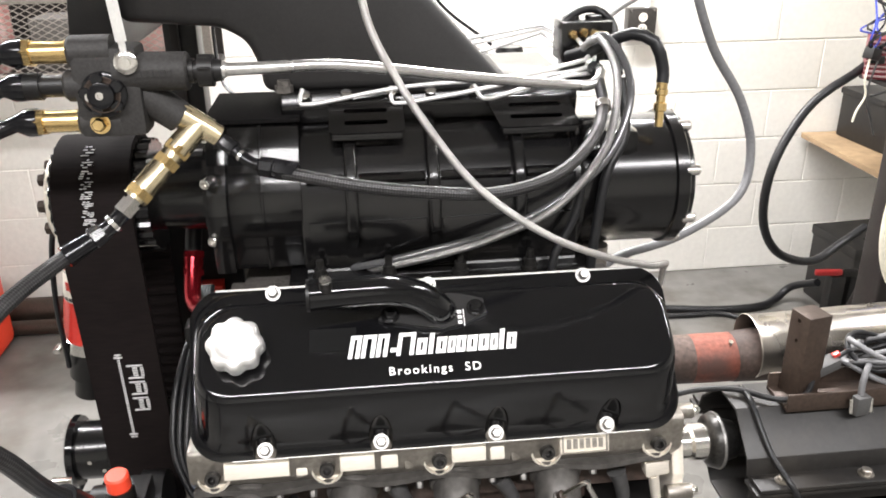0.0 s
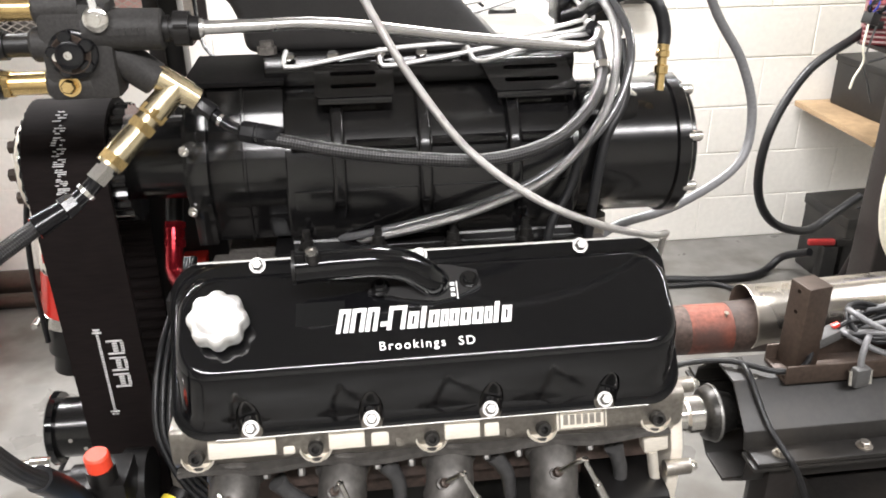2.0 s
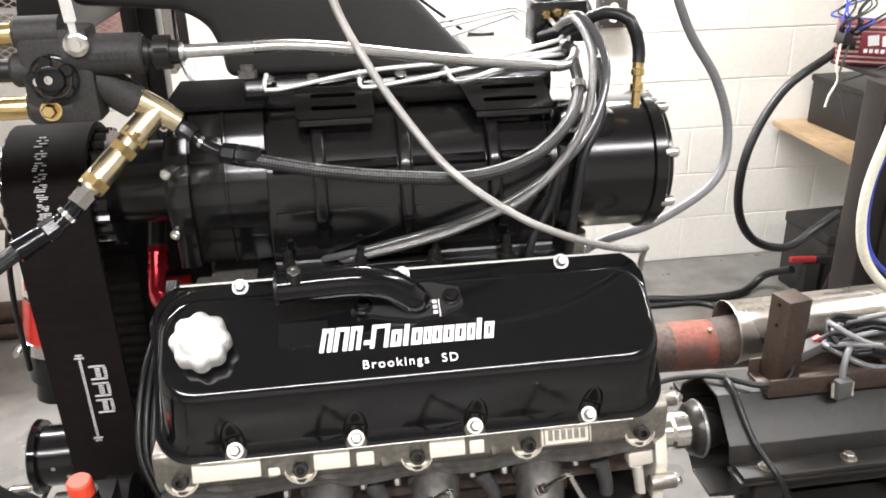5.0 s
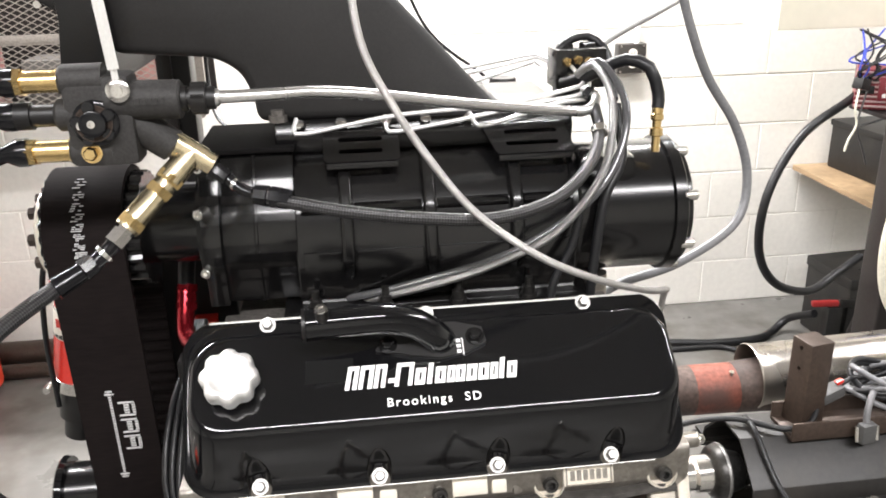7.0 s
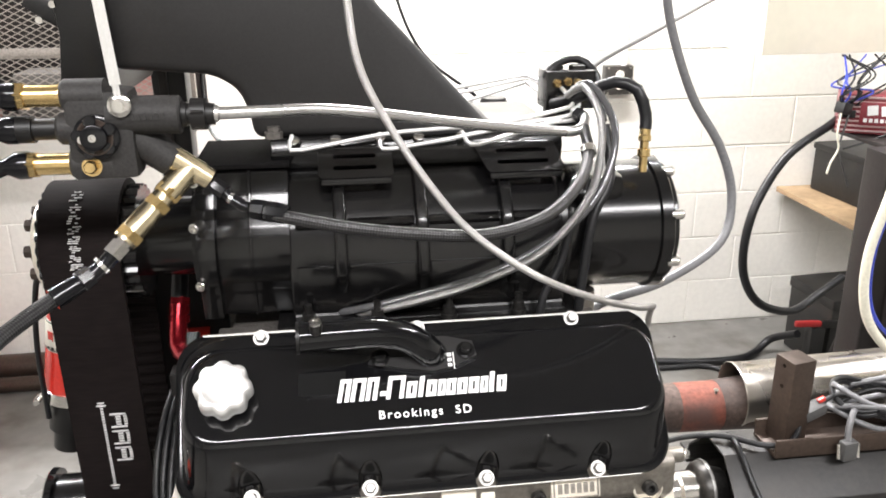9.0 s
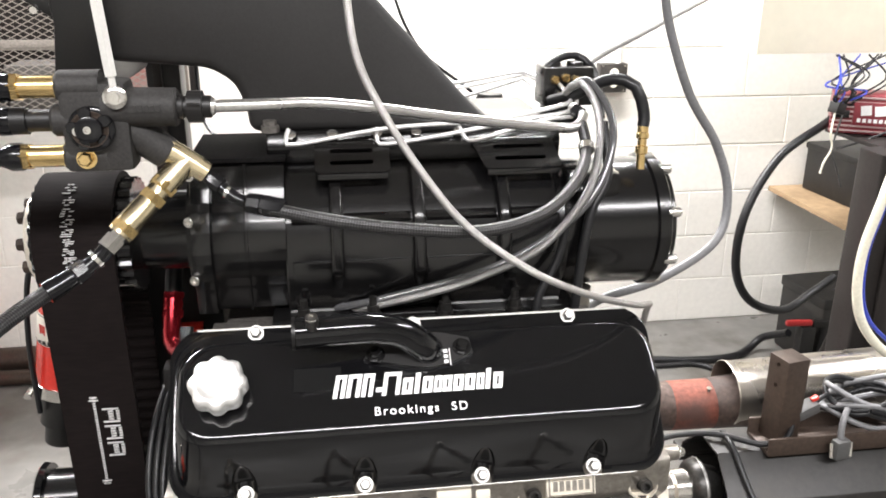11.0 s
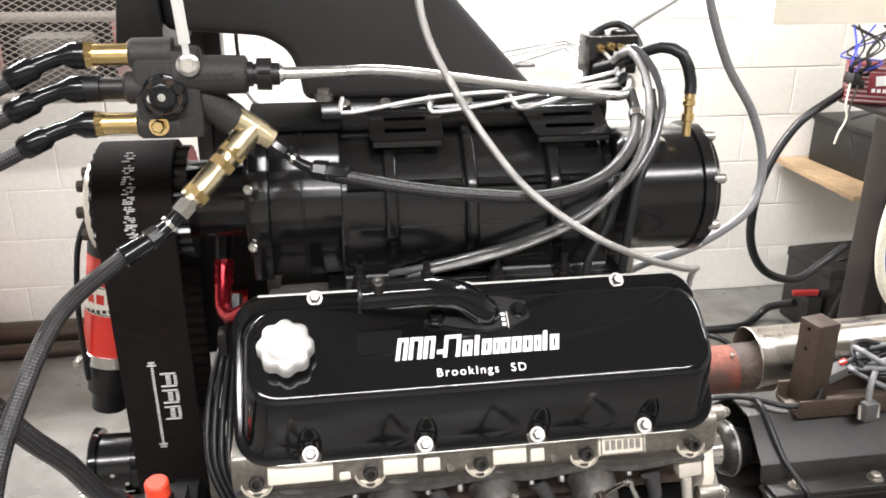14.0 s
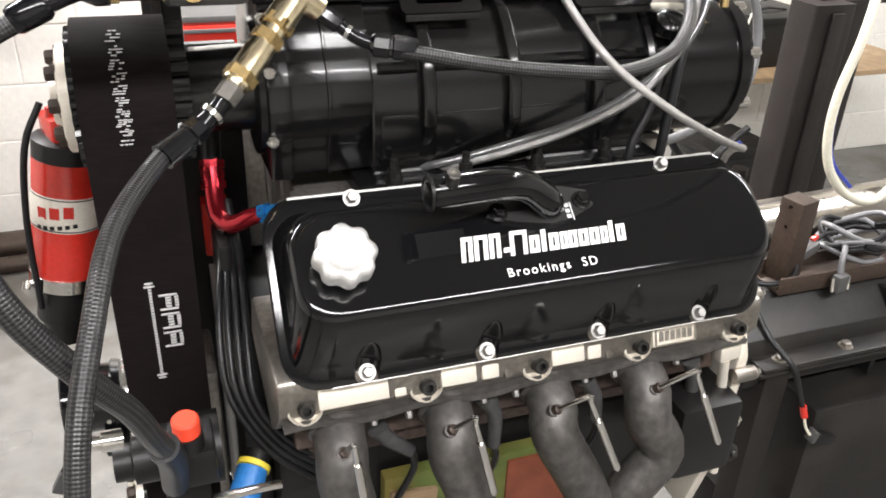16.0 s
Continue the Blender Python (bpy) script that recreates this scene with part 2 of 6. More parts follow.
def sweep(pts, r, n=12, bm=None, straight=False, step=0.012):
    """A round bar along a line, with UV (turns, metres) and closed ends. r: a radius, or a function of 0..1."""
    bm = bm or bmesh.new()
    uv = bm.loops.layers.uv.verify()
    line = [Vector(p) for p in pts] if straight else spline(pts, step)
    side = None
    rings, run, length = [], 0.0, sum((b - a).length for a, b in zip(line, line[1:]))
    for i, p in enumerate(line):
        way = (line[min(i + 1, len(line) - 1)] - line[max(i - 1, 0)]).normalized()
        if side is None:
            side = way.orthogonal().normalized()
        side = (side - way * side.dot(way)).normalized()
        other = way.cross(side)
        run += (p - line[i - 1]).length if i else 0
        rad = r(run / length) if callable(r) else r
        rings.append((run, [bm.verts.new(p + rad * (math.cos(a) * side + math.sin(a) * other)) for a in (2 * math.pi * k / n for k in range(n))]))
    for (s0, a), (s1, b) in zip(rings, rings[1:]):
        for k in range(n):
            f = bm.faces.new((a[k], a[(k + 1) % n], b[(k + 1) % n], b[k]))
            for loop, c in zip(f.loops, ((k / n, s0), ((k + 1) / n, s0), ((k + 1) / n, s1), (k / n, s1))):
                loop[uv].uv = c
    bm.faces.new(rings[0][1][::-1])
    bm.faces.new(rings[-1][1])
    return bm


def lathe(p, way, profile, n=24, bm=None, turn=0.0):
    """A turned body: (distance along way, radius) from the point p; closed at both ends."""
    bm = bm or bmesh.new()
    p, way = Vector(p), Vector(way).normalized()
    side = way.orthogonal().normalized()
    other = way.cross(side)
    rings = [[bm.verts.new(p + s * way + r * (math.cos(a) * side + math.sin(a) * other)) for a in (turn + 2 * math.pi * k / n for k in range(n))] for s, r in profile]
    for a, b in zip(rings, rings[1:]):
        for k in range(n):
            bm.faces.new((a[k], a[(k + 1) % n], b[(k + 1) % n], b[k]))
    bm.faces.new(rings[0][::-1])
    bm.faces.new(rings[-1])
    return bm


def box(c, size, rot=(0, 0, 0), bevel=0.0, bm=None, m=None):
    bm = bm or bmesh.new()
    base = m if m is not None else pose(*c, *rot)
    made = bmesh.ops.create_cube(bm, size=1, matrix=base @ Matrix.Diagonal((*size, 1)))["verts"]
    if bevel > 0:
        edges = list({e for v in made for e in v.link_edges})
        bmesh.ops.bevel(bm, geom=edges, offset=bevel, segments=2, profile=0.6, affect="EDGES")
    return bm


def prism(outline, lo, hi, axis="x", bevel=0.0, bm=None, segments=2):
    """An outline in the plane across the axis (y,z for x; x,z for y; x,y for z), drawn out from lo to hi."""
    bm = bm or bmesh.new()

    def at(a, b, c):
        return {"x": (c, a, b), "y": (a, c, b), "z": (a, b, c)}[axis]

    first = [bm.verts.new(at(a, b, lo)) for a, b in outline]
    last = [bm.verts.new(at(a, b, hi)) for a, b in outline]
    n = len(outline)
    faces = [bm.faces.new((first[i], first[(i + 1) % n], last[(i + 1) % n], last[i])) for i in range(n)]
    faces += [bm.faces.new(first[::-1]), bm.faces.new(last)]
    bmesh.ops.recalc_face_normals(bm, faces=faces)
    if bevel > 0:
        edges = list({e for f in faces for e in f.edges})
        bmesh.ops.bevel(bm, geom=edges, offset=bevel, segments=segments, profile=0.5, affect="EDGES")
    return bm


def hex_bolt(name, p, way, r, h, material, parent, label="", washer=True):
    bm = bmesh.new()
    if washer:
        lathe(p, way, [(0, r * 1.45), (r * 0.25, r * 1.45)], 20, bm)
    p0 = Vector(p) + Vector(way).normalized() * (r * 0.25 if washer else 0)
    lathe(p0, way, [(0, r), (h * 0.8, r), (h, r * 0.8)], 6, bm)
    return part(name, bm, material, parent, label)


def cap_screw(name, p, way, r, h, material, parent):
    """A round head with a sunken socket, on a washer."""
    bm = lathe(p, way, [(0, r * 1.6), (r * 0.3, r * 1.6), (r * 0.3, r), (h * 0.9, r), (h, r * 0.88), (h, r * 0.5), (h * 0.6, r * 0.45)], 18)
    return part(name, bm, material, parent)


def rounded(xa, xb, aa, ab, r, n=6):
    """The outline of a rectangle with round corners."""
    out = []
    for cx, ca, start in ((xb - r, ab - r, 0), (xa + r, ab - r, 90), (xa + r, aa + r, 180), (xb - r, aa + r, 270)):
        for k in range(n + 1):
            ang = radians(start + 90 * k / n)
            out.append((cx + r * math.cos(ang), ca + r * math.sin(ang)))
    return out


def carve(bm, cutters):
    """The mesh with other closed meshes cut out of it."""
    me, ce = bpy.data.meshes.new("carved"), bpy.data.meshes.new("cutter")
    bm.to_mesh(me), bm.free()
    cutters.to_mesh(ce), cutters.free()
    a, b = new("carved", me), new("cutter", ce)
    mod = a.modifiers.new("cut", "BOOLEAN")
    mod.operation, mod.object, mod.solver = "DIFFERENCE", b, "EXACT"
    mod.use_self = True
    out = bmesh.new()
    out.from_mesh(a.evaluated_get(bpy.context.evaluated_depsgraph_get()).to_mesh())
    for o, d in ((a, me), (b, ce)):
        bpy.data.objects.remove(o)
        bpy.data.meshes.remove(d)
    return out


def hose(name, pts, r, material, label, category="hose", n=14):
    return solo(name, sweep(pts, r, n), material, label, category)


# ---------------------------------------------------------------- the room
X0, X1, Y0, Y1 = -3.2, 4.3, -3.2, 3.28
floor = setting("floor", box(((X0 + X1) / 2, (Y0 + Y1) / 2, -0.06), (X1 - X0 + 0.6, Y1 - Y0 + 0.6, 0.12)), FLOOR_PAINT, "worn grey painted concrete workshop floor")
# Unseen ceiling, its grey chosen for the reflection in the valve cover
ceiling = setting("ceiling", box(((X0 + X1) / 2, (Y0 + Y1) / 2, CEILING + 0.06), (X1 - X0 + 0.6, Y1 - Y0 + 0.6, 0.12)), CEILING_PAINT, "plain grey ceiling, assumed out of view")
wall_back = setting("wall_back", box(((X0 + X1) / 2, Y1 + 0.11, CEILING / 2), (X1 - X0, 0.2, CEILING)), MORTAR, "white painted concrete block wall")
# Left, right and front walls are never in view; added to close the room
wall_left = setting("wall_left", box((X0 - 0.1, (Y0 + Y1) / 2, CEILING / 2), (0.2, Y1 - Y0, CEILING)), ROOM_PAINT, "plain wall out of view, added to close the room")
wall_right = setting("wall_right", box((X1 + 0.1, (Y0 + Y1) / 2, CEILING / 2), (0.2, Y1 - Y0, CEILING)), ROOM_PAINT, "plain wall out of view, added to close the room")
wall_front = setting("wall_front", box(((X0 + X1) / 2, Y0 - 0.1, CEILING / 2), (X1 - X0, 0.2, CEILING)), ROOM_PAINT, "plain wall out of view, added to close the room")


def ceiling_lights():
    for lx, ly, lw, ld, power in LAMPS:
        t = thing("ceiling_light", "assumed white ceiling light fitting, out of view", "ceiling light", "ceiling lights")
        part("frame", box((lx, ly, CEILING - 0.03), (lw + 0.1, ld + 0.1, 0.06), bevel=0.006), WHITE_PRINT, t)


ceiling_lights()


# ---------------------------------------------------------------- engine
RAIL_Y, RAIL_Z = 0.766, 1.046
RAIL_UP, RAIL_OUT = Vector((0, 0.61, 0.792)), Vector((0, -0.792, 0.61))


def on_rail(x, a, b):
    """A place over the head's cover rail: along the engine, up the rail, out from it."""
    return Vector((x, RAIL_Y, RAIL_Z)) + a * RAIL_UP + b * RAIL_OUT


def crown(a):
    """The height of the cover's sloping top over the rail."""
    return 0.0706 - 0.257 * (a - 0.0687)


TOP_UP, TOP_OUT = Vector((0, 0.788, 0.615)), Vector((0, -0.615, 0.788))


def on_top(x, y, lift=0.0):
    """A place on the cover's sloping top."""
    return Vector((x, y, 1.1435 + 0.78 * (y - 0.752))) + lift * TOP_OUT


ENGINE_X0, ENGINE_X1 = -0.207, 0.362


def build_engine():
    e = thing("engine", "V8 engine with bare cast aluminium head and dark block", "engine")
    block = prism([(0.90, 0.45), (1.36, 0.45), (1.42, 0.8), (1.3, 0.98), (0.9, 0.98), (0.86, 0.82), (0.88, 0.6)], -0.2, 0.35, bevel=0.012)
    part("block", block, DULL_BLACK, e, "dark painted engine block")
    outline = [(0.767, 1.038), (0.766, 1.006), (0.772, 0.996), (0.79, 0.975), (0.83, 0.94), (0.96, 0.99), (0.93, 1.12), (0.9, 1.165), (0.882, 1.187), (0.876, 1.1845)]
    low = [(0.77, 1.046), *outline[:6], (0.93, 1.05)]
    head = part("cylinder_head", prism(low, ENGINE_X0, ENGINE_X1, bevel=0.004), CAST_ALU, e, "bare cast aluminium cylinder head")
    part("cover_rail", prism([(0.768, 1.048), (0.93, 1.052), *outline[6:]], -0.178, 0.336, bevel=0.002), CAST_ALU, head)
    far = [(2.12 - a, b) for a, b in outline]
    part("cylinder_head", prism(far, ENGINE_X0, ENGINE_X1, bevel=0.004), CAST_ALU, e)
    out = Vector((0, -0.94, 0.34)).normalized()
    bolts = [-0.18, -0.054, 0.073, 0.198, 0.33]
    for x in bolts:
        boss = lathe((x, 0.785, 1.006), out, [(0, 0.0205), (0.0185, 0.0185), (0.02, 0.0165), (0.014, 0.0155)], 28)
        part("bolt_boss", boss, MACHINED, head)
        cap_screw("head_bolt", (x, 0.778, 1.0085), out, 0.0085, 0.023, DARK_STEEL, head)
    for k, (a, b) in enumerate(zip(bolts, bolts[1:])):
        if k < 3:
            lo, hi, lo2, hi2 = ((0.0125, 0.0845, 0.091, 0.104), (0.0145, 0.0535, 0.0604, 0.08), (0.014, 0.0535, 0.0585, 0.0755))[k]
            part("machined_pad", box((a + (lo + hi) / 2, 0.7695, 1.0215), (hi - lo, 0.012, 0.025), (-20, 0, 0), 0.0015), MACHINED, head)
            part("machined_pad", box((a + (lo2 + hi2) / 2, 0.771, 1.0195 if k else 1.012), (hi2 - lo2, 0.012, 0.024 if k else 0.013), (-20, 0, 0), 0.002), MACHINED, head)
            part("cast_web", box((a + 0.094 - 0.004 * k, 0.776, 1.018), (0.012, 0.016, 0.034), (-20, 0, 14), 0.004), CAST_ALU, head)
    at_plate = pose(0.2415, 0.7685, 1.021, -20)
    plate = part("maker_plate", box((0, 0, 0), (0.058, 0.012, 0.025), m=at_plate, bevel=0.002), MACHINED, head, "raised plate cast into the head")
    for dx, dz, sx, sz in ((0, 0.0102, 0.053, 0.0014), (0, -0.0102, 0.053, 0.0014), (-0.0258, 0, 0.0014, 0.02), (0.0258, 0, 0.0014, 0.02)):
        part("raised_rim", box((0, 0, 0), (sx, 0.003, sz), m=at_plate @ pose(dx, -0.0066, dz)), CAST_ALU, plate)
    for k in range(6):
        part("raised_bar", box((0, 0, 0), (0.0048, 0.0026, 0.011), m=at_plate @ pose(-0.0188 + 0.0075 * k, -0.0066, 0)), CAST_ALU, plate)
    # exhaust face: a thick flange with a wavy upper edge and a rusty face below
    wave = [(x, 0.9945 + 0.003 * math.cos((x + 0.18) / 0.1265 * 2 * math.pi)) for x in [ENGINE_X0 + 0.004 + 0.01 * k for k in range(56)]]
    flange = prism(wave + [(x, z - 0.007) for x, z in reversed(wave)], 0.7615, 0.782, axis="y")
    part("exhaust_flange", flange, HEADER_STEEL, head, "dark steel header flange")
    # Rusty face; its dark colour also fills the shadow under the flange
    part("under_flange_face", box((0.08, 0.825, 0.945), (0.53, 0.02, 0.05), (-20, 0, 0), 0.002), RUST, head, "rusty dark face filling the shaded gap under the flange")
    for x in (-0.11, -0.072, 0.012, 0.05, 0.135, 0.172, 0.255):
        hex_bolt("flange_bolt", (x, 0.772, 0.984), (0, -0.6, -0.8), 0.0042, 0.01, FLANGE_STEEL, head)
    part("lower_rib", box((0.08, 0.84, 0.905), (0.5, 0.03, 0.03), bevel=0.005), RUST, e, "rusty brown lower flange")
    # rear: bell housing plate and lugs
    rear = prism([(0.79, 0.78), (0.78, 0.95), (0.80, 1.0), (0.86, 1.02), (1.2, 1.05), (1.3, 0.95), (1.3, 0.66), (0.82, 0.66)], 0.36, 0.376, bevel=0.004)
    part("rear_plate", rear, MACHINED, e, "bright machined aluminium rear plate")
    for y, z in ((0.775, 0.93), (0.785, 0.845), (0.80, 1.03)):
        part("lug", lathe((0.352, y, z), (1, 0, 0), [(0, 0.0095), (0.03, 0.0095), (0.032, 0.008)], 18), CAST_ALU, e)
        hex_bolt("lug_bolt", (0.383, y, z), (1, 0, 0), 0.006, 0.007, CHROME, e)
    part("bright_lug", box((0.335, 0.778, 0.972), (0.03, 0.02, 0.022), (0, -8, 0), 0.004), MACHINED, e)
    part("bright_strut", sweep([(0.333, 0.775, 0.96), (0.342, 0.78, 0.92), (0.356, 0.78, 0.845), (0.366, 0.782, 0.765)], 0.0065, 10), MACHINED, e)
    part("round_knob", lathe((0.38, 0.782, 0.797), (0.2, -1, 0.2), [(0, 0.012), (0.008, 0.012), (0.01, 0.009), (0.01, 0.005), (0.015, 0.005)], 18), DARK_STEEL, e)
    part("starter_housing", box((0.31, 0.79, 0.86), (0.09, 0.09, 0.11), bevel=0.012), DULL_BLACK, e)
    # intake manifold under the supercharger
    part("intake_manifold", prism([(0.895, 1.05), (0.875, 1.11), (0.905, 1.155), (0.905, 1.165), (1.21, 1.165), (1.21, 1.155), (1.24, 1.11), (1.22, 1.05)], -0.15, 0.31, bevel=0.005), INTAKE_CAST, e, "grey cast intake manifold")
    part("manifold_lug", box((-0.135, 0.905, 1.172), (0.05, 0.035, 0.012), bevel=0.003), INTAKE_CAST, e)
    # front cover behind the belt
    part("front_cover", prism([(0.88, 0.5), (1.28, 0.5), (1.26, 1.05), (1.06, 1.06), (0.95, 0.98), (0.9, 0.9)], -0.232, -0.2, bevel=0.008), DULL_BLACK, e)
    part("mount_plate", box((-0.228, 0.975, 1.02), (0.012, 0.03, 0.16), bevel=0.003), DULL_BLACK, e)
    for y in (0.9, 1.3):
        for x in (-0.1, 0.28):
            part("stand_leg", box((x, y, 0.24), (0.06, 0.06, 0.48), bevel=0.006), RACK_PAINT, e)
    return e


def build_valve_cover():
    v = thing("valve_cover", "gloss black valve cover with white lettering and silver cap", "valve cover")
    rings = []
    spec = [(-0.2, 0.354, -0.011, 0.181, 0.038, lambda a: 0.0), (-0.2, 0.354, -0.011, 0.181, 0.038, lambda a: 0.005), (-0.198, 0.352, -0.009, 0.179, 0.037, lambda a: 0.006),
            (-0.192, 0.346, -0.002, 0.164, 0.034, lambda a: 0.0065), (-0.191, 0.345, 0.002, 0.161, 0.034, lambda a: 0.010)]
    for k in range(1, 6):
        t = 0.91 * k / 5
        spec.append((-0.191 + 0.008 * t, 0.345 - 0.008 * t, 0.002 + 0.0433 * t, 0.161 - 0.003 * t, 0.034 + 0.002 * t, lambda a, t=t: 0.010 + (crown(a) - 0.0145) * t))
    for k in range(1, 8):
        u = k / 7
        inset = 0.0073 * (1 - u) ** 2 + 2 * u * (1 - u) * 0.0086 + u * u * 0.018
        up = 0.0414 * (1 - u) ** 2 + 2 * u * (1 - u) * 0.0482 + u * u * 0.0575
        spec.append((-0.191 + inset, 0.345 - inset, up, 0.1605 - inset * 0.6, 0.036, lambda a, u=u: crown(a) - 0.0102 * (1 - u) ** 2))
    bm = bmesh.new()
    for xa, xb, aa, ab, r, high in spec:
        rings.append([bm.verts.new(on_rail(x, a, high(a))) for x, a in rounded(xa, xb, aa, ab, r, 8)])
    for lo, hi in zip(rings, rings[1:]):
        for i in range(len(lo)):
            bm.faces.new((lo[i], lo[(i + 1) % len(lo)], hi[(i + 1) % len(lo)], hi[i]))
    bm.faces.new(rings[0][::-1])
    bm.faces.new(rings[-1])
    bmesh.ops.recalc_face_normals(bm, faces=bm.faces)
    cut = bmesh.new()
    wall_way = (on_rail(0, 0.0479, 0.0757) - on_rail(0, 0.002, 0.01)).normalized()
    across = Vector((1, 0, 0))
    deep = across.cross(wall_way)
    for x in (-0.119, 0.008, 0.137, 0.265):
        c = on_rail(x, 0.004, 0.0165)
        m = Matrix.Translation(c) @ Matrix((across, wall_way, deep)).transposed().to_4x4() @ Matrix.Diagonal((0.0135, 0.037, 0.012, 1))
        bmesh.ops.create_uvsphere(cut, u_segments=20, v_segments=14, radius=1, matrix=m)
    body = part("body", carve(bm, cut), GLOSS_BLACK, v, "gloss black cover body", sharp=30)
    for x in (-0.119, 0.008, 0.137, 0.265):
        hex_bolt("cover_screw", on_rail(x, -0.0015, 0.006), RAIL_OUT, 0.006, 0.007, SCREW_STEEL, v, "bright hex screw")
    for x in (-0.106, 0.073, 0.258):
        hex_bolt("cover_screw", on_rail(x, 0.1735, 0.005), RAIL_OUT, 0.0062, 0.008, SCREW_STEEL, v)
    part("rail_edge", box((0, 0, 0), (0.50, 0.003, 0.004), m=Matrix.Translation(on_rail(0.079, 0.1795, 0.0045)) @ pose(0, 0, 0, 52), bevel=0.001), SCREW_STEEL, v, "bright upper rail edge")
    # Thin bright bar drawn in for the highlight line on the front edge
    part("edge_highlight_line", sweep([on_rail(-0.155, -0.0112, 0.0046), on_rail(0.08, -0.0114, 0.0046), on_rail(0.315, -0.0112, 0.0046)], 0.0010, 6), SCREW_STEEL, v, "thin bright line drawing the front edge highlight")
    # filler cap: a knob with eight lobes
    cap_bm = bmesh.new()
    base, n = on_top(-0.1375, 0.7775, 0.0), 96
    prev = None
    loops = [(0.0, 0.021, 0), (0.008, 0.021, 0), (0.0085, 0.027, 0.9), (0.011, 0.0298, 1), (0.026, 0.0298, 1), (0.0292, 0.0284, 0.95), (0.031, 0.0258, 0.75), (0.0318, 0.0225, 0.3), (0.0318, 0.0205, 0), (0.0302, 0.0188, 0), (0.0296, 0.014, 0), (0.0296, 0.004, 0)]
    for s, r, lobe in loops:
        ring = []
        for k in range(n):
            a = 2 * math.pi * k / n
            rr = r - 0.0036 * lobe * (0.5 - 0.5 * math.cos(8 * a)) ** 1.5
            ring.append(cap_bm.verts.new(base + s * TOP_OUT + rr * (math.cos(a) * Vector((1, 0, 0)) + math.sin(a) * TOP_UP)))
        if prev:
            for k in range(n):
                cap_bm.faces.new((prev[k], prev[(k + 1) % n], ring[(k + 1) % n], ring[k]))
        else:
            cap_bm.faces.new(ring[::-1])
        prev = ring
    cap_bm.faces.new(prev)
    part("filler_cap", cap_bm, CAP_ALU, v, "satin silver lobed filler cap", sharp=50)
    # a darker matt patch and the lettering
    def flat(cx, cy, sx, su, slant=0.0, high=0.0006, bm=None):
        bm = bm or bmesh.new()
        corners = [(-sx / 2 - slant * su / 2, -su / 2), (sx / 2 - slant * su / 2, -su / 2), (sx / 2 + slant * su / 2, su / 2), (-sx / 2 + slant * su / 2, su / 2)]
        low = [bm.verts.new(on_top(cx + a, cy, 0.0001) + b * TOP_UP) for a, b in corners]
        up = [bm.verts.new(on_top(cx + a, cy, high) + b * TOP_UP) for a, b in corners]
        bm.faces.new(up)
        for i in range(4):
            bm.faces.new((low[i], low[(i + 1) % 4], up[(i + 1) % 4], up[i]))
        return bm
    part("matt_patch", flat(-0.038, 0.7835, 0.05, 0.026, 0.05, 0.0003), MATT_PATCH, v, "darker matt patch")
    # large slanted white bars, one group for each sign: (start, width, tall)
    marks = [(0.0, 11, 1), (12.5, 13, 1), (27, 11, 1), (39.5, 6, 0), (47, 17, 1), (65.5, 10, 2), (77, 6.5, 3), (85, 10, 2), (96.5, 7.5, 2), (105, 9, 2), (115.5, 10, 2), (127, 10, 2), (138.5, 7.5, 2), (147, 6.5, 3), (155, 9.5, 2)]
    unit = 0.181 / 165
    for x, w, tall in marks:
        x0, w = -0.0205 + x * unit, w * unit
        high = {0: 0.005, 1: 0.026, 2: 0.0185, 3: 0.0235}[tall]
        y_mid = 0.7755 + (high - 0.026) / 2 * 0.788 + (0.0035 if tall == 0 else 0)
        sh = 0.2
        bm = bmesh.new()
        if tall == 0 or w < 0.0078:
            flat(x0 + w / 2, y_mid, w * (1 if tall == 0 else 0.72), high, sh, bm=bm)
        else:
            bar = min(0.0046, w * 0.4)
            for cx in (x0 + bar / 2, x0 + w - bar / 2):
                flat(cx, y_mid, bar, high, sh, bm=bm)
            flat(x0 + w / 2 + sh * (high / 2 - 0.0022), y_mid + 0.788 * (high / 2 - 0.0022), w - 2 * bar, 0.0044, sh, bm=bm)
            if tall == 2:
                flat(x0 + w / 2 - sh * (high / 2 - 0.0022), y_mid - 0.788 * (high / 2 - 0.0022), w - 2 * bar, 0.0044, sh, bm=bm)
        part("white_bar", bm, WHITE_PRINT, v)
    font = bpy.data.curves.new("small_lettering", "FONT")
    font.body, font.size, font.extrude, font.space_character = "Brookings  SD", 0.0132, 0.0002, 1.28
    font.align_x, font.align_y, font.offset = "CENTER", "CENTER", 0.0001
    tmp = new("small_lettering", font)
    me = bpy.data.meshes.new_from_object(tmp.evaluated_get(bpy.context.evaluated_depsgraph_get()))
    bpy.data.objects.remove(tmp)
    letters = new("lettering", me)
    me.materials.append(WHITE_PRINT)
    letters.matrix_world = Matrix.Translation(on_top(0.069, 0.7515, 0.0005)) @ Matrix((Vector((1, 0, 0)), TOP_UP, TOP_OUT)).transposed().to_4x4()
    letters.parent = v
    return v


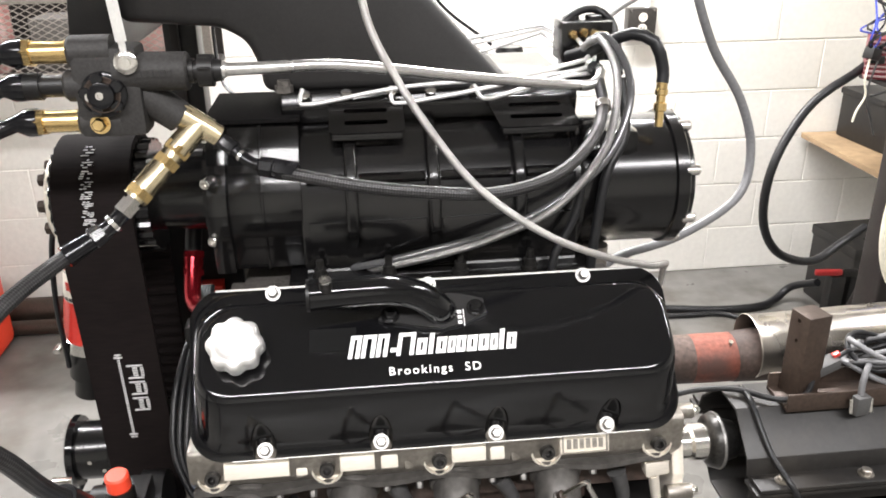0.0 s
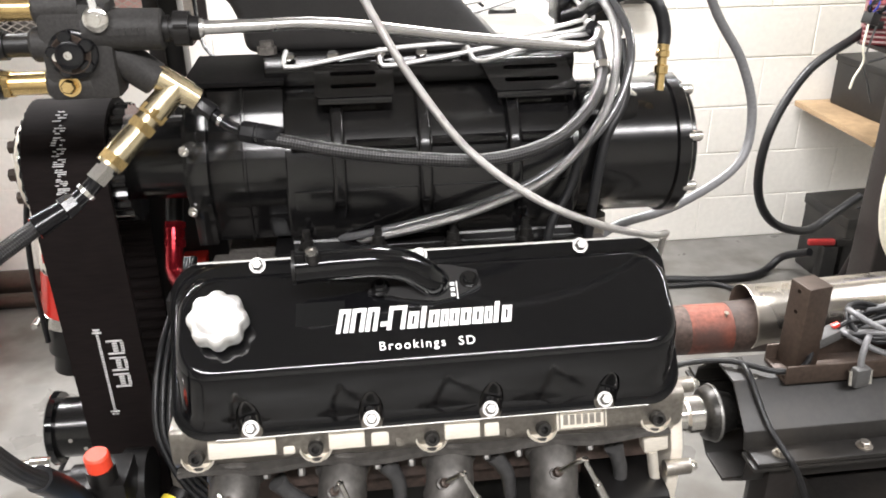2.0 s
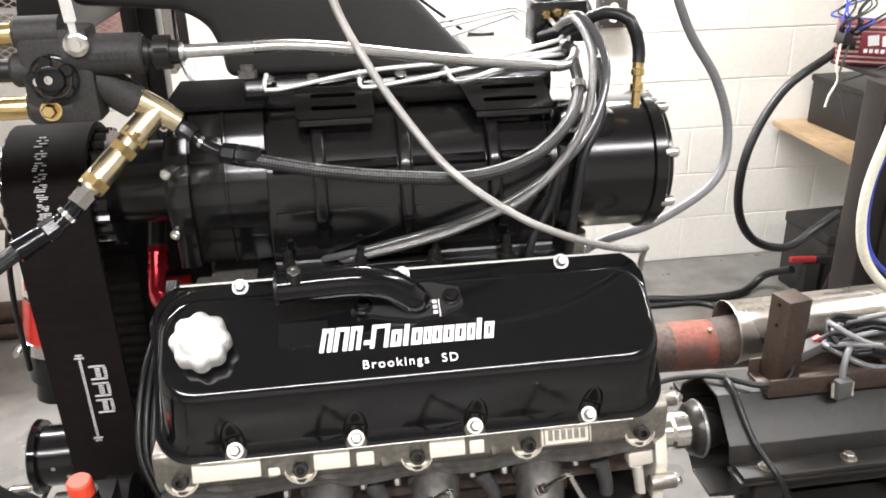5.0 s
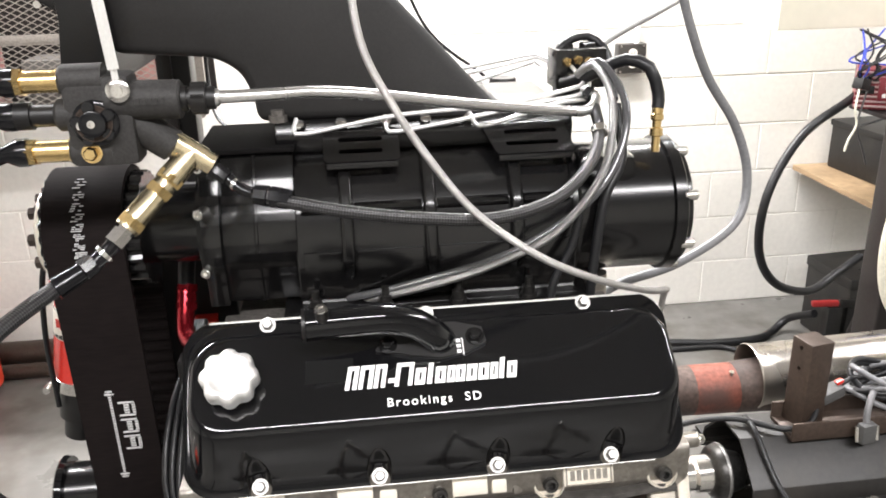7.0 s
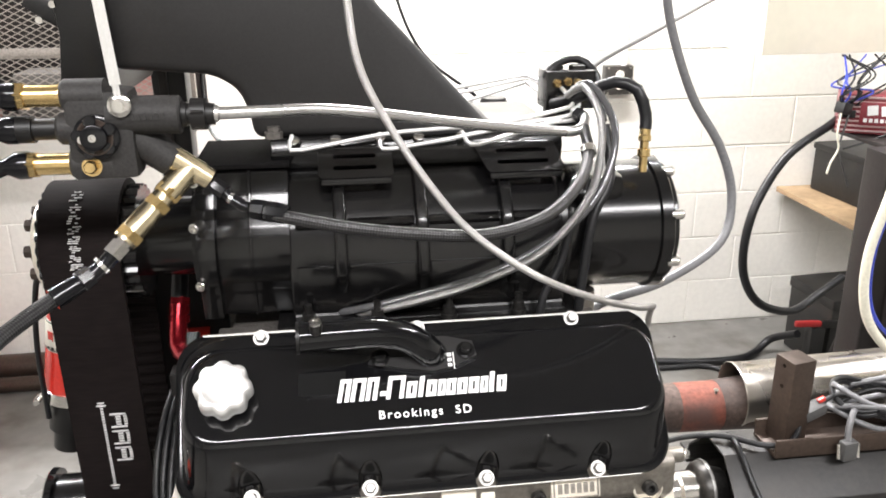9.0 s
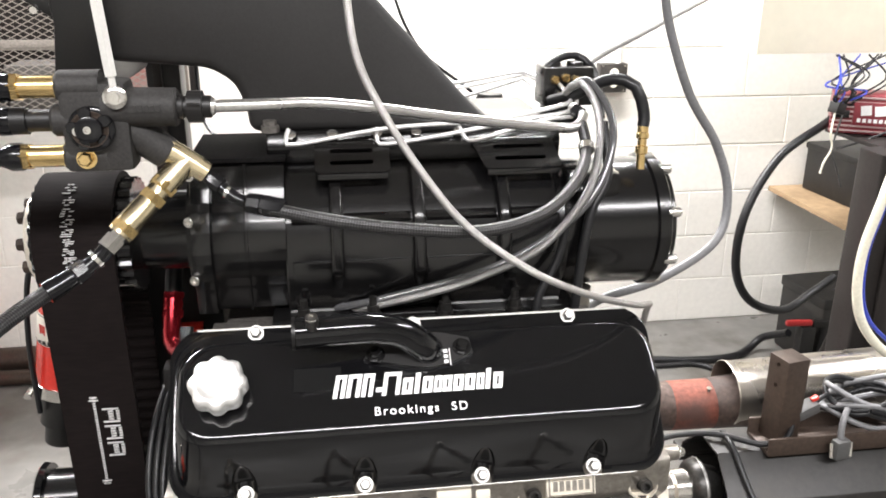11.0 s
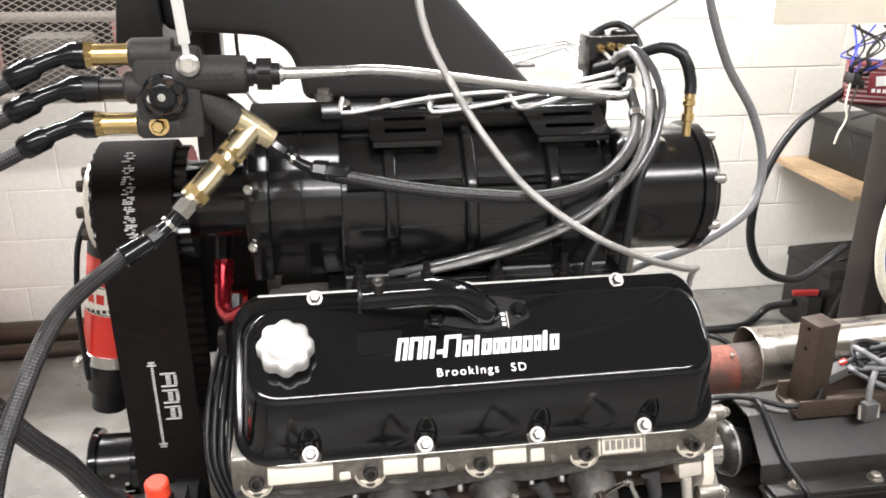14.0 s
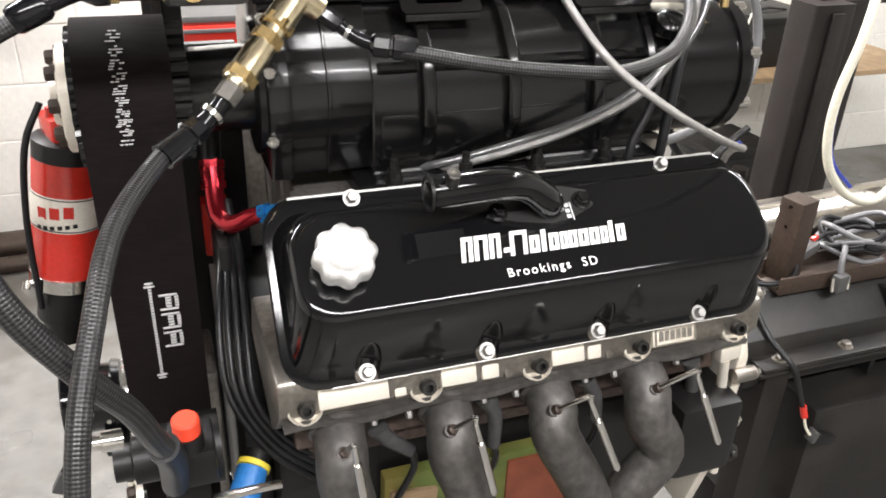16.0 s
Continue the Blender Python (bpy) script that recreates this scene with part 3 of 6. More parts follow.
def build_breather():
    b = thing("breather_elbow", "gloss black breather elbow bolted on the valve cover", "breather pipe")
    part("pipe", sweep([on_top(0.083, 0.803, 0.002), on_top(0.077, 0.802, 0.016), (0.055, 0.79, 1.213), (0.025, 0.78, 1.226), (-0.015, 0.772, 1.23), (-0.058, 0.767, 1.231)], 0.0162, 24), GLOSS_BLACK, b)
    part("pipe_mouth", lathe((-0.0572, 0.767, 1.231), (-1, 0, 0), [(0, 0.0166), (0.003, 0.0168), (0.003, 0.0145), (-0.008, 0.014)], 28), DULL_BLACK, b)
    plate = bmesh.new()
    pts = [(0.012, 0.798), (0.028, 0.812), (0.07, 0.82), (0.1, 0.818), (0.128, 0.812), (0.131, 0.798), (0.107, 0.79), (0.082, 0.786), (0.052, 0.79)]
    lo, hi = [plate.verts.new(on_top(x, y, 0.0002)) for x, y in pts], [plate.verts.new(on_top(x, y, 0.006)) for x, y in pts]
    plate.faces.new(hi), plate.faces.new(lo[::-1])
    for i in range(len(pts)):
        plate.faces.new((lo[i], lo[(i + 1) % len(pts)], hi[(i + 1) % len(pts)], hi[i]))
    bmesh.ops.recalc_face_normals(plate, faces=plate.faces)
    base = part("mounting_plate", plate, DULL_BLACK, b, "dull black mounting plate")
    for x, y in ((0.119, 0.803), (0.025, 0.801)):
        hex_bolt("plate_bolt", on_top(x, y, 0.006), TOP_OUT, 0.007, 0.008, SATIN_BLACK, b)
    bars = bmesh.new()
    for k in range(3):
        box((0, 0, 0), (0.0045, 0.0038, 0.0005), m=Matrix.Translation(on_top(0.1005, 0.7905 + 0.0048 * k, 0.0064)) @ Matrix((Vector((1, 0, 0)), TOP_UP, TOP_OUT)).transposed().to_4x4(), bm=bars)
    box((0, 0, 0), (0.001, 0.02, 0.0005), m=Matrix.Translation(on_top(0.105, 0.7945, 0.0064)) @ Matrix((Vector((1, 0, 0)), TOP_UP, TOP_OUT)).transposed().to_4x4(), bm=bars)
    part("white_bar", bars, WHITE_PRINT, base)
    screw = part("set_screw", lathe((-0.04, 0.76, 1.24), (0, -0.4, 1), [(0, 0.0065), (0.013, 0.0065), (0.0135, 0.0055), (0.0135, 0.003), (0.009, 0.003)], 16), DARK_STEEL, b)
    part("screw_end", lathe((-0.04, 0.7549, 1.2527), (0, -0.4, 1), [(0, 0.0062), (0.0015, 0.0062), (0.0015, 0.003), (-0.002, 0.003)], 16), CHROME, screw)
    return b


build_engine()
build_valve_cover()
build_breather()

# ---------------------------------------------------------------- headers
def build_header(way, boss_at, bend, end, boot):
    """One primary tube with its exhaust probe and the plug boot beside it."""
    h = thing("header_pipe", "heat-dulled steel header pipe with bright probe", "exhaust header", "exhaust headers")
    (x, z), y = way[0], 0.737
    part("tube", sweep([(x + 0.004, 0.80, 0.975), (x + 0.003, 0.772, 0.966), (x + 0.001, 0.752, 0.954), (x, y + 0.004, z - 0.058)] + [(a, y, c) for a, c in way[1:] if c < z - 0.09], 0.027, 28), HEADER_STEEL, h)
    part("weld_collar", lathe((x + 0.003, 0.782, 0.97), (0, -0.95, -0.4), [(0, 0.0305), (0.004, 0.031), (0.007, 0.028)], 28), HEADER_STEEL, h)
    p, q, r = Vector(boss_at) + Vector((0.006, 0.022, -0.034)), Vector(bend), Vector(end)
    out = (q - p).normalized()
    part("probe_boss", lathe(p - out * 0.008, out, [(0, 0.0072), (0.014, 0.0072), (0.0145, 0.0062)], 14), HEADER_STEEL, h, "dull steel probe boss")
    part("probe_nut", lathe(p + out * 0.006, out, [(0, 0.0055), (0.008, 0.0055), (0.009, 0.004)], 6), BROWN_STEEL, h)
    part("probe_rod", sweep([p + out * 0.01, q + Vector((0, -0.001, 0.001)), q + (r - q) * 0.06, q + (r - q) * 0.45, r], 0.0029, 10), CHROME, h, "bright steel probe rod")
    part("probe_sleeve", sweep([q + (r - q) * 0.3 + Vector((0, -0.0005, 0)), q + (r - q) * 0.97], 0.0044, 12), CHROME, h, "bright steel probe sleeve")
    part("plug_boot", sweep([(a + 0.005, 0.785, c + 0.022) for a, c in boot], lambda s: 0.0118 if s < 0.16 else 0.0098 - 0.0022 * s, 16), BOOT_GREY, h, "grey heat-worn plug boot")
    a, c = boot[-1][0] + 0.005, boot[-1][1] + 0.022
    part("plug_wire", sweep([(a, 0.785, c), (a + 0.006, 0.79, c - 0.03), (a - 0.01, 0.81, c - 0.1)], 0.0042, 10), RUBBER, h, "black plug wire")


for args in ((((-0.149, 0.99), (-0.145, 0.94), (-0.14, 0.88), (-0.134, 0.769)), (-0.156, 0.717, 1.004), (-0.148, 0.700, 1.014), (-0.137, 0.702, 0.931), ((-0.107, 0.932), (-0.094, 0.913), (-0.068, 0.89))),
             (((-0.03, 0.99), (-0.019, 0.941), (-0.008, 0.871), (0.007, 0.769)), (-0.044, 0.717, 1.004), (-0.028, 0.699, 1.018), (0.002, 0.702, 0.907), ((0.014, 0.95), (0.03, 0.917), (0.032, 0.872))),
             (((0.09, 0.99), (0.109, 0.93), (0.144, 0.825), (0.158, 0.75)), (0.074, 0.717, 1.002), (0.098, 0.699, 1.015), (0.151, 0.702, 0.899), ((0.14, 0.945), (0.158, 0.915), (0.163, 0.88))),
             (((0.21, 0.985), (0.236, 0.939), (0.234, 0.876), (0.197, 0.82), (0.168, 0.759)), (0.2, 0.717, 1.002), (0.226, 0.699, 1.02), (0.284, 0.702, 0.902), ((0.285, 0.94), (0.295, 0.91), (0.298, 0.87)))):
    build_header(*args)

# ---------------------------------------------------------------- supercharger
def build_supercharger():
    s = thing("supercharger", "satin black screw supercharger with ribbed case", "supercharger")
    half = [(0.9, 1.166), (0.9, 1.186), (0.915, 1.19), (0.913, 1.235), (0.917, 1.27), (0.926, 1.298), (0.936, 1.312), (0.95, 1.328), (0.968, 1.345), (0.985, 1.356)]
    mirror = [(2.14 - y, z) for y, z in reversed(half)]
    part("case", prism(half + mirror, -0.07, 0.262, bevel=0.002, segments=1), SATIN_BLACK, s, sharp=12)
    for x in (-0.01, 0.087, 0.19):
        rib = [(y - 0.0125 if y < 0.97 else y - 0.004, z + 0.006) for y, z in half[3:]]
        part("rib", prism(rib + [(0.99, 1.33), (0.95, 1.3), (0.93, 1.25), (0.93, 1.19)], x - 0.0075, x + 0.0075, bevel=0.0048, segments=4), SATIN_BLACK, s, sharp=60)
    for x0, x1 in ((-0.062, -0.019), (-0.001, 0.078), (0.096, 0.181), (0.199, 0.255)):
        part("side_panel", box(((x0 + x1) / 2, 0.9155, 1.2285), (x1 - x0, 0.008, 0.048), bevel=0.0015), SATIN_BLACK, s)
        part("ledge", box(((x0 + x1) / 2, 0.927, 1.3005), (x1 - x0, 0.012, 0.006), (30, 0, 0), 0.0015), SATIN_BLACK, s)
    for x in (-0.052, 0.029, 0.115, 0.2):
        part("stud", lathe((x, 0.897, 1.186), (0, 0, 1), [(0, 0.010), (0.005, 0.010), (0.005, 0.0075), (0.015, 0.0075), (0.015, 0.0045), (0.026, 0.0045)], 12), DARK_STEEL, s)
    part("base_flange", box((0.095, 1.06, 1.176), (0.37, 0.33, 0.02), bevel=0.004), SATIN_BLACK, s)
    # relief on the manifold joint: a row of small cast bars
    for k in range(17):
        part("cast_bar", box((0.085 + 0.0085 * k, 0.892, 1.178), (0.005 if k % 4 else 0.003, 0.004, 0.008), bevel=0.0008), SATIN_BLACK, s)
    # front gear case and flange
    case = [(0.932, 1.19), *[(1.0 - 0.083 * math.cos(radians(a)), 1.262 + 0.083 * math.sin(radians(a))) for a in range(-28, 50, 8)], (0.948, 1.335), (0.964, 1.359), (1.105, 1.359), (1.15, 1.3), (1.15, 1.19)]
    part("gear_case", prism(case, -0.155, -0.068, bevel=0.0025), SATIN_BLACK, s)
    grown = [(1.067 + (y - 1.067) * 1.035, 1.27 + (z - 1.27) * 1.035) for y, z in case]
    part("front_flange", prism(grown, -0.176, -0.1535, bevel=0.0015), SATIN_BLACK, s)
    part("case_band", prism([(1.067 + (y - 1.067) * 1.012, 1.27 + (z - 1.27) * 1.02) for y, z in case], -0.116, -0.112, bevel=0.001), SATIN_BLACK, s)
    # Matt sheet added so the gear case top stays dark, without wall reflections
    part("top_plate", box((-0.122, 1.035, 1.3645), (0.112, 0.145, 0.006), bevel=0.0015), LOW_GLARE_BLACK, s, "added matt black sheet that keeps the top dark")
    for y, z in ((0.916, 1.308), (0.918, 1.237), (0.950, 1.352)):
        part("flange_bolt", lathe((-0.172, y, z), (-0.3, -1, 0), [(-0.01, 0.006), (0.009, 0.006), (0.01, 0.005), (0.01, 0.003), (0.006, 0.003)], 14), CHROME, s)
    part("snout", lathe((-0.17, 1.0, 1.268), (-1, 0, 0), [(0, 0.075), (0.012, 0.072), (0.014, 0.046), (0.07, 0.044), (0.10, 0.042)], 40), SATIN_BLACK, s)
    # rear housing
    part("rear_case", lathe((0.258, 1.0, 1.262), (1, 0, 0), [(0, 0.086), (0.006, 0.089), (0.011, 0.086), (0.012, 0.0825), (0.126, 0.0825), (0.128, 0.087), (0.142, 0.087), (0.144, 0.085)], 56), SATIN_BLACK, s)
    part("end_cover", lathe((0.402, 1.0, 1.262), (1, 0, 0), [(-0.002, 0.08), (0.006, 0.08), (0.008, 0.078), (0.008, 0.058), (0.014, 0.055), (0.018, 0.05)], 48), SATIN_BLACK, s)
    for k in range(8):
        a = radians(22 + 45 * k)
        part("end_bolt", lathe((0.400, 1.0 - 0.081 * math.cos(a), 1.262 + 0.081 * math.sin(a)), (1, 0, 0), [(-0.003, 0.0068), (0.012, 0.0068), (0.0145, 0.0045)], 14), CHROME, s)
    part("rear_saddle", box((0.305, 0.98, 1.318), (0.07, 0.09, 0.05), bevel=0.012), SATIN_BLACK, s)
    part("domed_cap", lathe((0.287, 0.935, 1.325), (0, -0.5, 0.85), [(0, 0.02), (0.012, 0.02), (0.016, 0.016), (0.018, 0.008)], 24), SATIN_BLACK, s)
    for x, y in ((0.3, 0.96), (0.3, 1.04)):
        part("foot", lathe((x, y, 1.10), (0, 0, 1), [(0, 0.013), (0.05, 0.013), (0.05, 0.016), (0.085, 0.016)], 18), CAST_ALU, s, "pale alloy rear support")
    # two slotted guards hung from the top rail
    for x0, x1, inset in ((-0.032, 0.056, 0.0), (0.155, 0.264, 0.014)):
        w, h = x1 - x0, 0.046
        edge = [(-w / 2 + inset, -h / 2 + 0.004), (-w / 2 + inset + 0.004, -h / 2), (w / 2 - 0.004, -h / 2), (w / 2, -h / 2 + 0.004), (w / 2 - inset * 0.5, h / 2), (-w / 2, h / 2)]
        cut = bmesh.new()
        for dz in (-0.008, 0.009):
            prism(rounded(-w * 0.3 + inset * 0.4, w * 0.28 + inset * 0.4, dz - 0.0031, dz + 0.0031, 0.003, 4), -0.01, 0.01, axis="z", bm=cut)
        bm = carve(prism(edge, -0.0016, 0.0016, axis="z"), cut)
        bmesh.ops.transform(bm, matrix=pose((x0 + x1) / 2, 0.957, 1.3655, 39), verts=bm.verts)
        guard = part("slotted_guard", bm, SATIN_BLACK, s, "black slotted guard plate", sharp=30)
        part("guard_lip", box(((x0 + x1 + inset) / 2, 0.9385, 1.3475), (w - inset - 0.006, 0.0032, 0.007), (-6, 0, 0), 0.001), SATIN_BLACK, guard)
        part("guard_tab", box(((x0 + x1) / 2, 0.983, 1.3805), (w * 0.95, 0.022, 0.0034), (4, 0, 0), 0.001), SATIN_BLACK, guard)
    # top rail that carries the nozzles
    part("top_rail", prism([(0.978, 1.355), (0.975, 1.376), (0.982, 1.392), (1.2, 1.392), (1.2, 1.355)], -0.088, 0.27, bevel=0.003), SATIN_BLACK, s)
    for x in (-0.059, -0.01, 0.043, 0.09, 0.142):
        noz = part("nozzle", lathe((x, 0.984, 1.378), (0, -0.55, 0.75), [(0, 0.0075), (0.006, 0.0075), (0.006, 0.0055), (0.012, 0.0055), (0.012, 0.0035), (0.017, 0.0035)], 6), DARK_STEEL, s)
        part("nozzle_tip", lathe((x, 0.9765, 1.3885), (0, -0.55, 0.75), [(0, 0.0065), (0.004, 0.0065), (0.005, 0.0045)], 12), CHROME, noz)
    part("corner_bolt", lathe((-0.083, 0.99, 1.392), (0, 0, 1), [(0, 0.011), (0.008, 0.011), (0.008, 0.008), (0.014, 0.008)], 8), INTAKE_CAST, s)
    return s


def build_hat():
    h = thing("injector_hat", "satin black intake hat with forward scoop", "intake scoop")
    side = [(0.2, 1.39), (0.187, 1.392), (0.045, 1.546), (-0.03, 1.66), (-0.27, 1.67), (-0.262, 1.476), (-0.15, 1.467), (-0.122, 1.45), (-0.11, 1.42), (-0.107, 1.39)]
    part("shell", prism(side, 0.995, 1.23, axis="y", bevel=0.012, segments=4), HAT_BLACK, h, sharp=50)
    part("mouth_ring", prism(rounded(0.97, 1.26, 1.44, 1.72, 0.04, 5), -0.30, -0.262, bevel=0.004), DULL_BLACK, h)
    part("linkage_arm", box((-0.31, 0.965, 1.545), (0.05, 0.012, 0.022), (0, 35, 0), 0.004), DULL_BLACK, h)
    for x, z in ((-0.318, 1.535), (-0.302, 1.551)):
        part("linkage_bolt", lathe((x, 0.96, z), (0, -1, 0), [(0, 0.004), (0.005, 0.004)], 8), CHROME, h)
    part("side_bracket", prism([(-0.315, 1.70), (-0.265, 1.70), (-0.255, 1.46), (-0.31, 1.44), (-0.30, 1.52)], 0.955, 0.968, axis="y", bevel=0.003), DULL_BLACK, h)
    return h


TOP_PULLEY, LOW_PULLEY = (1.0, 1.268, 0.071), (1.01, 0.72, 0.058)
BELT_X0, BELT_X1 = -0.35, -0.263


def belt_line(extra, n=44):
    """The closed line of the belt round both pulleys, outwards by extra, as (y, z)."""
    (y1, z1, r1), (y2, z2, r2) = TOP_PULLEY, LOW_PULLEY
    lean = math.atan2(y2 - y1, z1 - z2)
    skew = math.asin((r1 - r2) / math.hypot(y2 - y1, z1 - z2))
    out = []
    for k in range(n + 1):
        a = skew * -1 + lean + (math.pi + 2 * skew) * k / n
        out.append((y1 + (r1 + extra) * math.cos(a), z1 + (r1 + extra) * math.sin(a)))
    for k in range(n + 1):
        a = math.pi + skew + lean + (math.pi - 2 * skew) * k / n
        out.append((y2 + (r2 + extra) * math.cos(a), z2 + (r2 + extra) * math.sin(a)))
    return out


def even(line, step):
    """The closed line again, in even steps."""
    pts = [Vector((a, b, 0)) for a, b in line]
    pts.append(pts[0])
    total = sum((b - a).length for a, b in zip(pts, pts[1:]))
    count = 2 * int(total / step / 2)
    out, i, run = [], 0, 0.0
    for k in range(count):
        goal = total * k / count
        while run + (pts[i + 1] - pts[i]).length < goal:
            run += (pts[i + 1] - pts[i]).length
            i += 1
        out.append(pts[i].lerp(pts[i + 1], (goal - run) / max(1e-9, (pts[i + 1] - pts[i]).length)))
    return out


def build_belt():
    b = thing("drive_belt", "wide black toothed drive belt with white markings", "drive belt")
    bm = bmesh.new()
    line = even(belt_line(0.0, 200), 0.004)
    n = len(line)
    cols = []
    for i, p in enumerate(line):
        way = (line[(i + 1) % n] - line[i - 1]).normalized()
        out = Vector((way.y, -way.x, 0))
        tooth = -0.0036 if i % 4 in (0, 1) else 0.0
        groove = 0.0069 if i % 2 else 0.0063
        a, c = p + out * groove, p + out * tooth
        cols.append([bm.verts.new((BELT_X0, a.x, a.y)), bm.verts.new((BELT_X1, a.x, a.y)), bm.verts.new((BELT_X1, c.x, c.y)), bm.verts.new((BELT_X0, c.x, c.y))])
    for i in range(n):
        f, g = cols[i], cols[(i + 1) % n]
        for k in range(4):
            bm.faces.new((f[k], f[(k + 1) % 4], g[(k + 1) % 4], g[k]))
    bmesh.ops.recalc_face_normals(bm, faces=bm.faces)
    band = part("band", bm, BELT_BLACK, b, sharp=25)
    (y1, z1, r1), (y2, z2, r2) = TOP_PULLEY, LOW_PULLEY
    front = Vector((y2 - r2 - (y1 - r1), z2 - z1, 0)).normalized()

    def mark(x, z, sx, sz, turn=0, bm=None):
        """A mark on the belt's near run, or on its curve over the top."""
        if z < z1:
            y = y1 - r1 + (z1 - z) / (z1 - z2) * ((y2 - r2) - (y1 - r1)) - 0.0073
            return box((x, y, z), (sx, 0.0008, sz), (0, turn, 0), bm=bm)
        a = math.asin(min(0.98, (z - z1) / r1))
        return box((x, y1 - (r1 + 0.0073) * math.cos(a), z1 + (r1 + 0.0073) * math.sin(a)), (sx, 0.0008, sz), (-math.degrees(a), 0, 0), bm=bm)

    # one upright row of small worn signs, each broken by the belt's grooves
    rng = random.Random(4)
    for k in range(10):
        sign = bmesh.new()
        for j in range(4):
            z = 1.243 + 0.0094 * k + 0.002 * j
            for side in (-1, 0, 1):
                if rng.random() < 0.7:
                    mark(-0.3105 + side * 0.0042 + 0.0009 * (j - 1.5), z, 0.0028 + 0.0022 * rng.random(), 0.0011, bm=sign)
        if sign.verts:
            part("faded_mark", sign, FADED_PRINT, b)
    lines = bmesh.new()
    for k in range(34):
        mark(-0.3115, 0.958 + 0.0038 * k, 0.0032, 0.0022, bm=lines)
    for z in (0.958, 1.084):
        mark(-0.3115, z, 0.008, 0.002, bm=lines)
        mark(-0.3115, z + (0.004 if z < 1 else -0.004), 0.011, 0.002, bm=lines)
    part("arrow_mark", lines, FADED_PRINT, b, "white double-ended arrow")
    for k in range(3):
        block = bmesh.new()
        for j in range(6):
            wide = 0.019 if j in (0, 5) else 0.006
            mark(-0.294, 1.0 + 0.0245 * (2 - k) + 0.0036 * j, wide, 0.0022, bm=block)
            if j not in (0, 5):
                mark(-0.2855, 1.0 + 0.0245 * (2 - k) + 0.0036 * j, 0.004, 0.0022, bm=block)
        part("white_bar", block, FADED_PRINT, b)
    return b


def build_pulley(name, y, z, r, label):
    p = thing(name, label, "pulley")
    bm = bmesh.new()
    teeth = int(2 * math.pi * r / 0.016) * 4
    rings = []
    for x in (BELT_X0 - 0.006, BELT_X1 + 0.016):
        rings.append([bm.verts.new((x, y + (r - (0.0045 if k % 4 in (0, 1) else 0.0008)) * math.cos(2 * math.pi * k / teeth), z + (r - (0.0045 if k % 4 in (0, 1) else 0.0008)) * math.sin(2 * math.pi * k / teeth))) for k in range(teeth)])
    for k in range(teeth):
        bm.faces.new((rings[0][k], rings[0][(k + 1) % teeth], rings[1][(k + 1) % teeth], rings[1][k]))
    bm.faces.new(rings[0]), bm.faces.new(rings[1])
    bmesh.ops.recalc_face_normals(bm, faces=bm.faces)
    part("toothed_rim", bm, SATIN_BLACK, p, sharp=25)
    part("hub_plate", lathe((BELT_X0 - 0.006, y, z), (-1, 0, 0), [(0, r * 0.76), (0.009, r * 0.76), (0.011, r * 0.72), (0.011, r * 0.4), (0.02, r * 0.35)], 40), MACHINED, p, "bright alloy hub plate")
    for k in range(8):
        a = radians(8 + 45 * k)
        hex_bolt("hub_bolt", (BELT_X0 - 0.016, y - r * 0.58 * math.cos(a), z + r * 0.58 * math.sin(a)), (-1, 0, 0), 0.008, 0.009, BROWN_STEEL, p)
    return p


build_supercharger()
build_hat()
build_belt()
build_pulley("blower_pulley", *TOP_PULLEY, "black toothed pulley with bright hub and bolts")
build_pulley("crank_pulley", *LOW_PULLEY, "black toothed crank pulley under the belt")

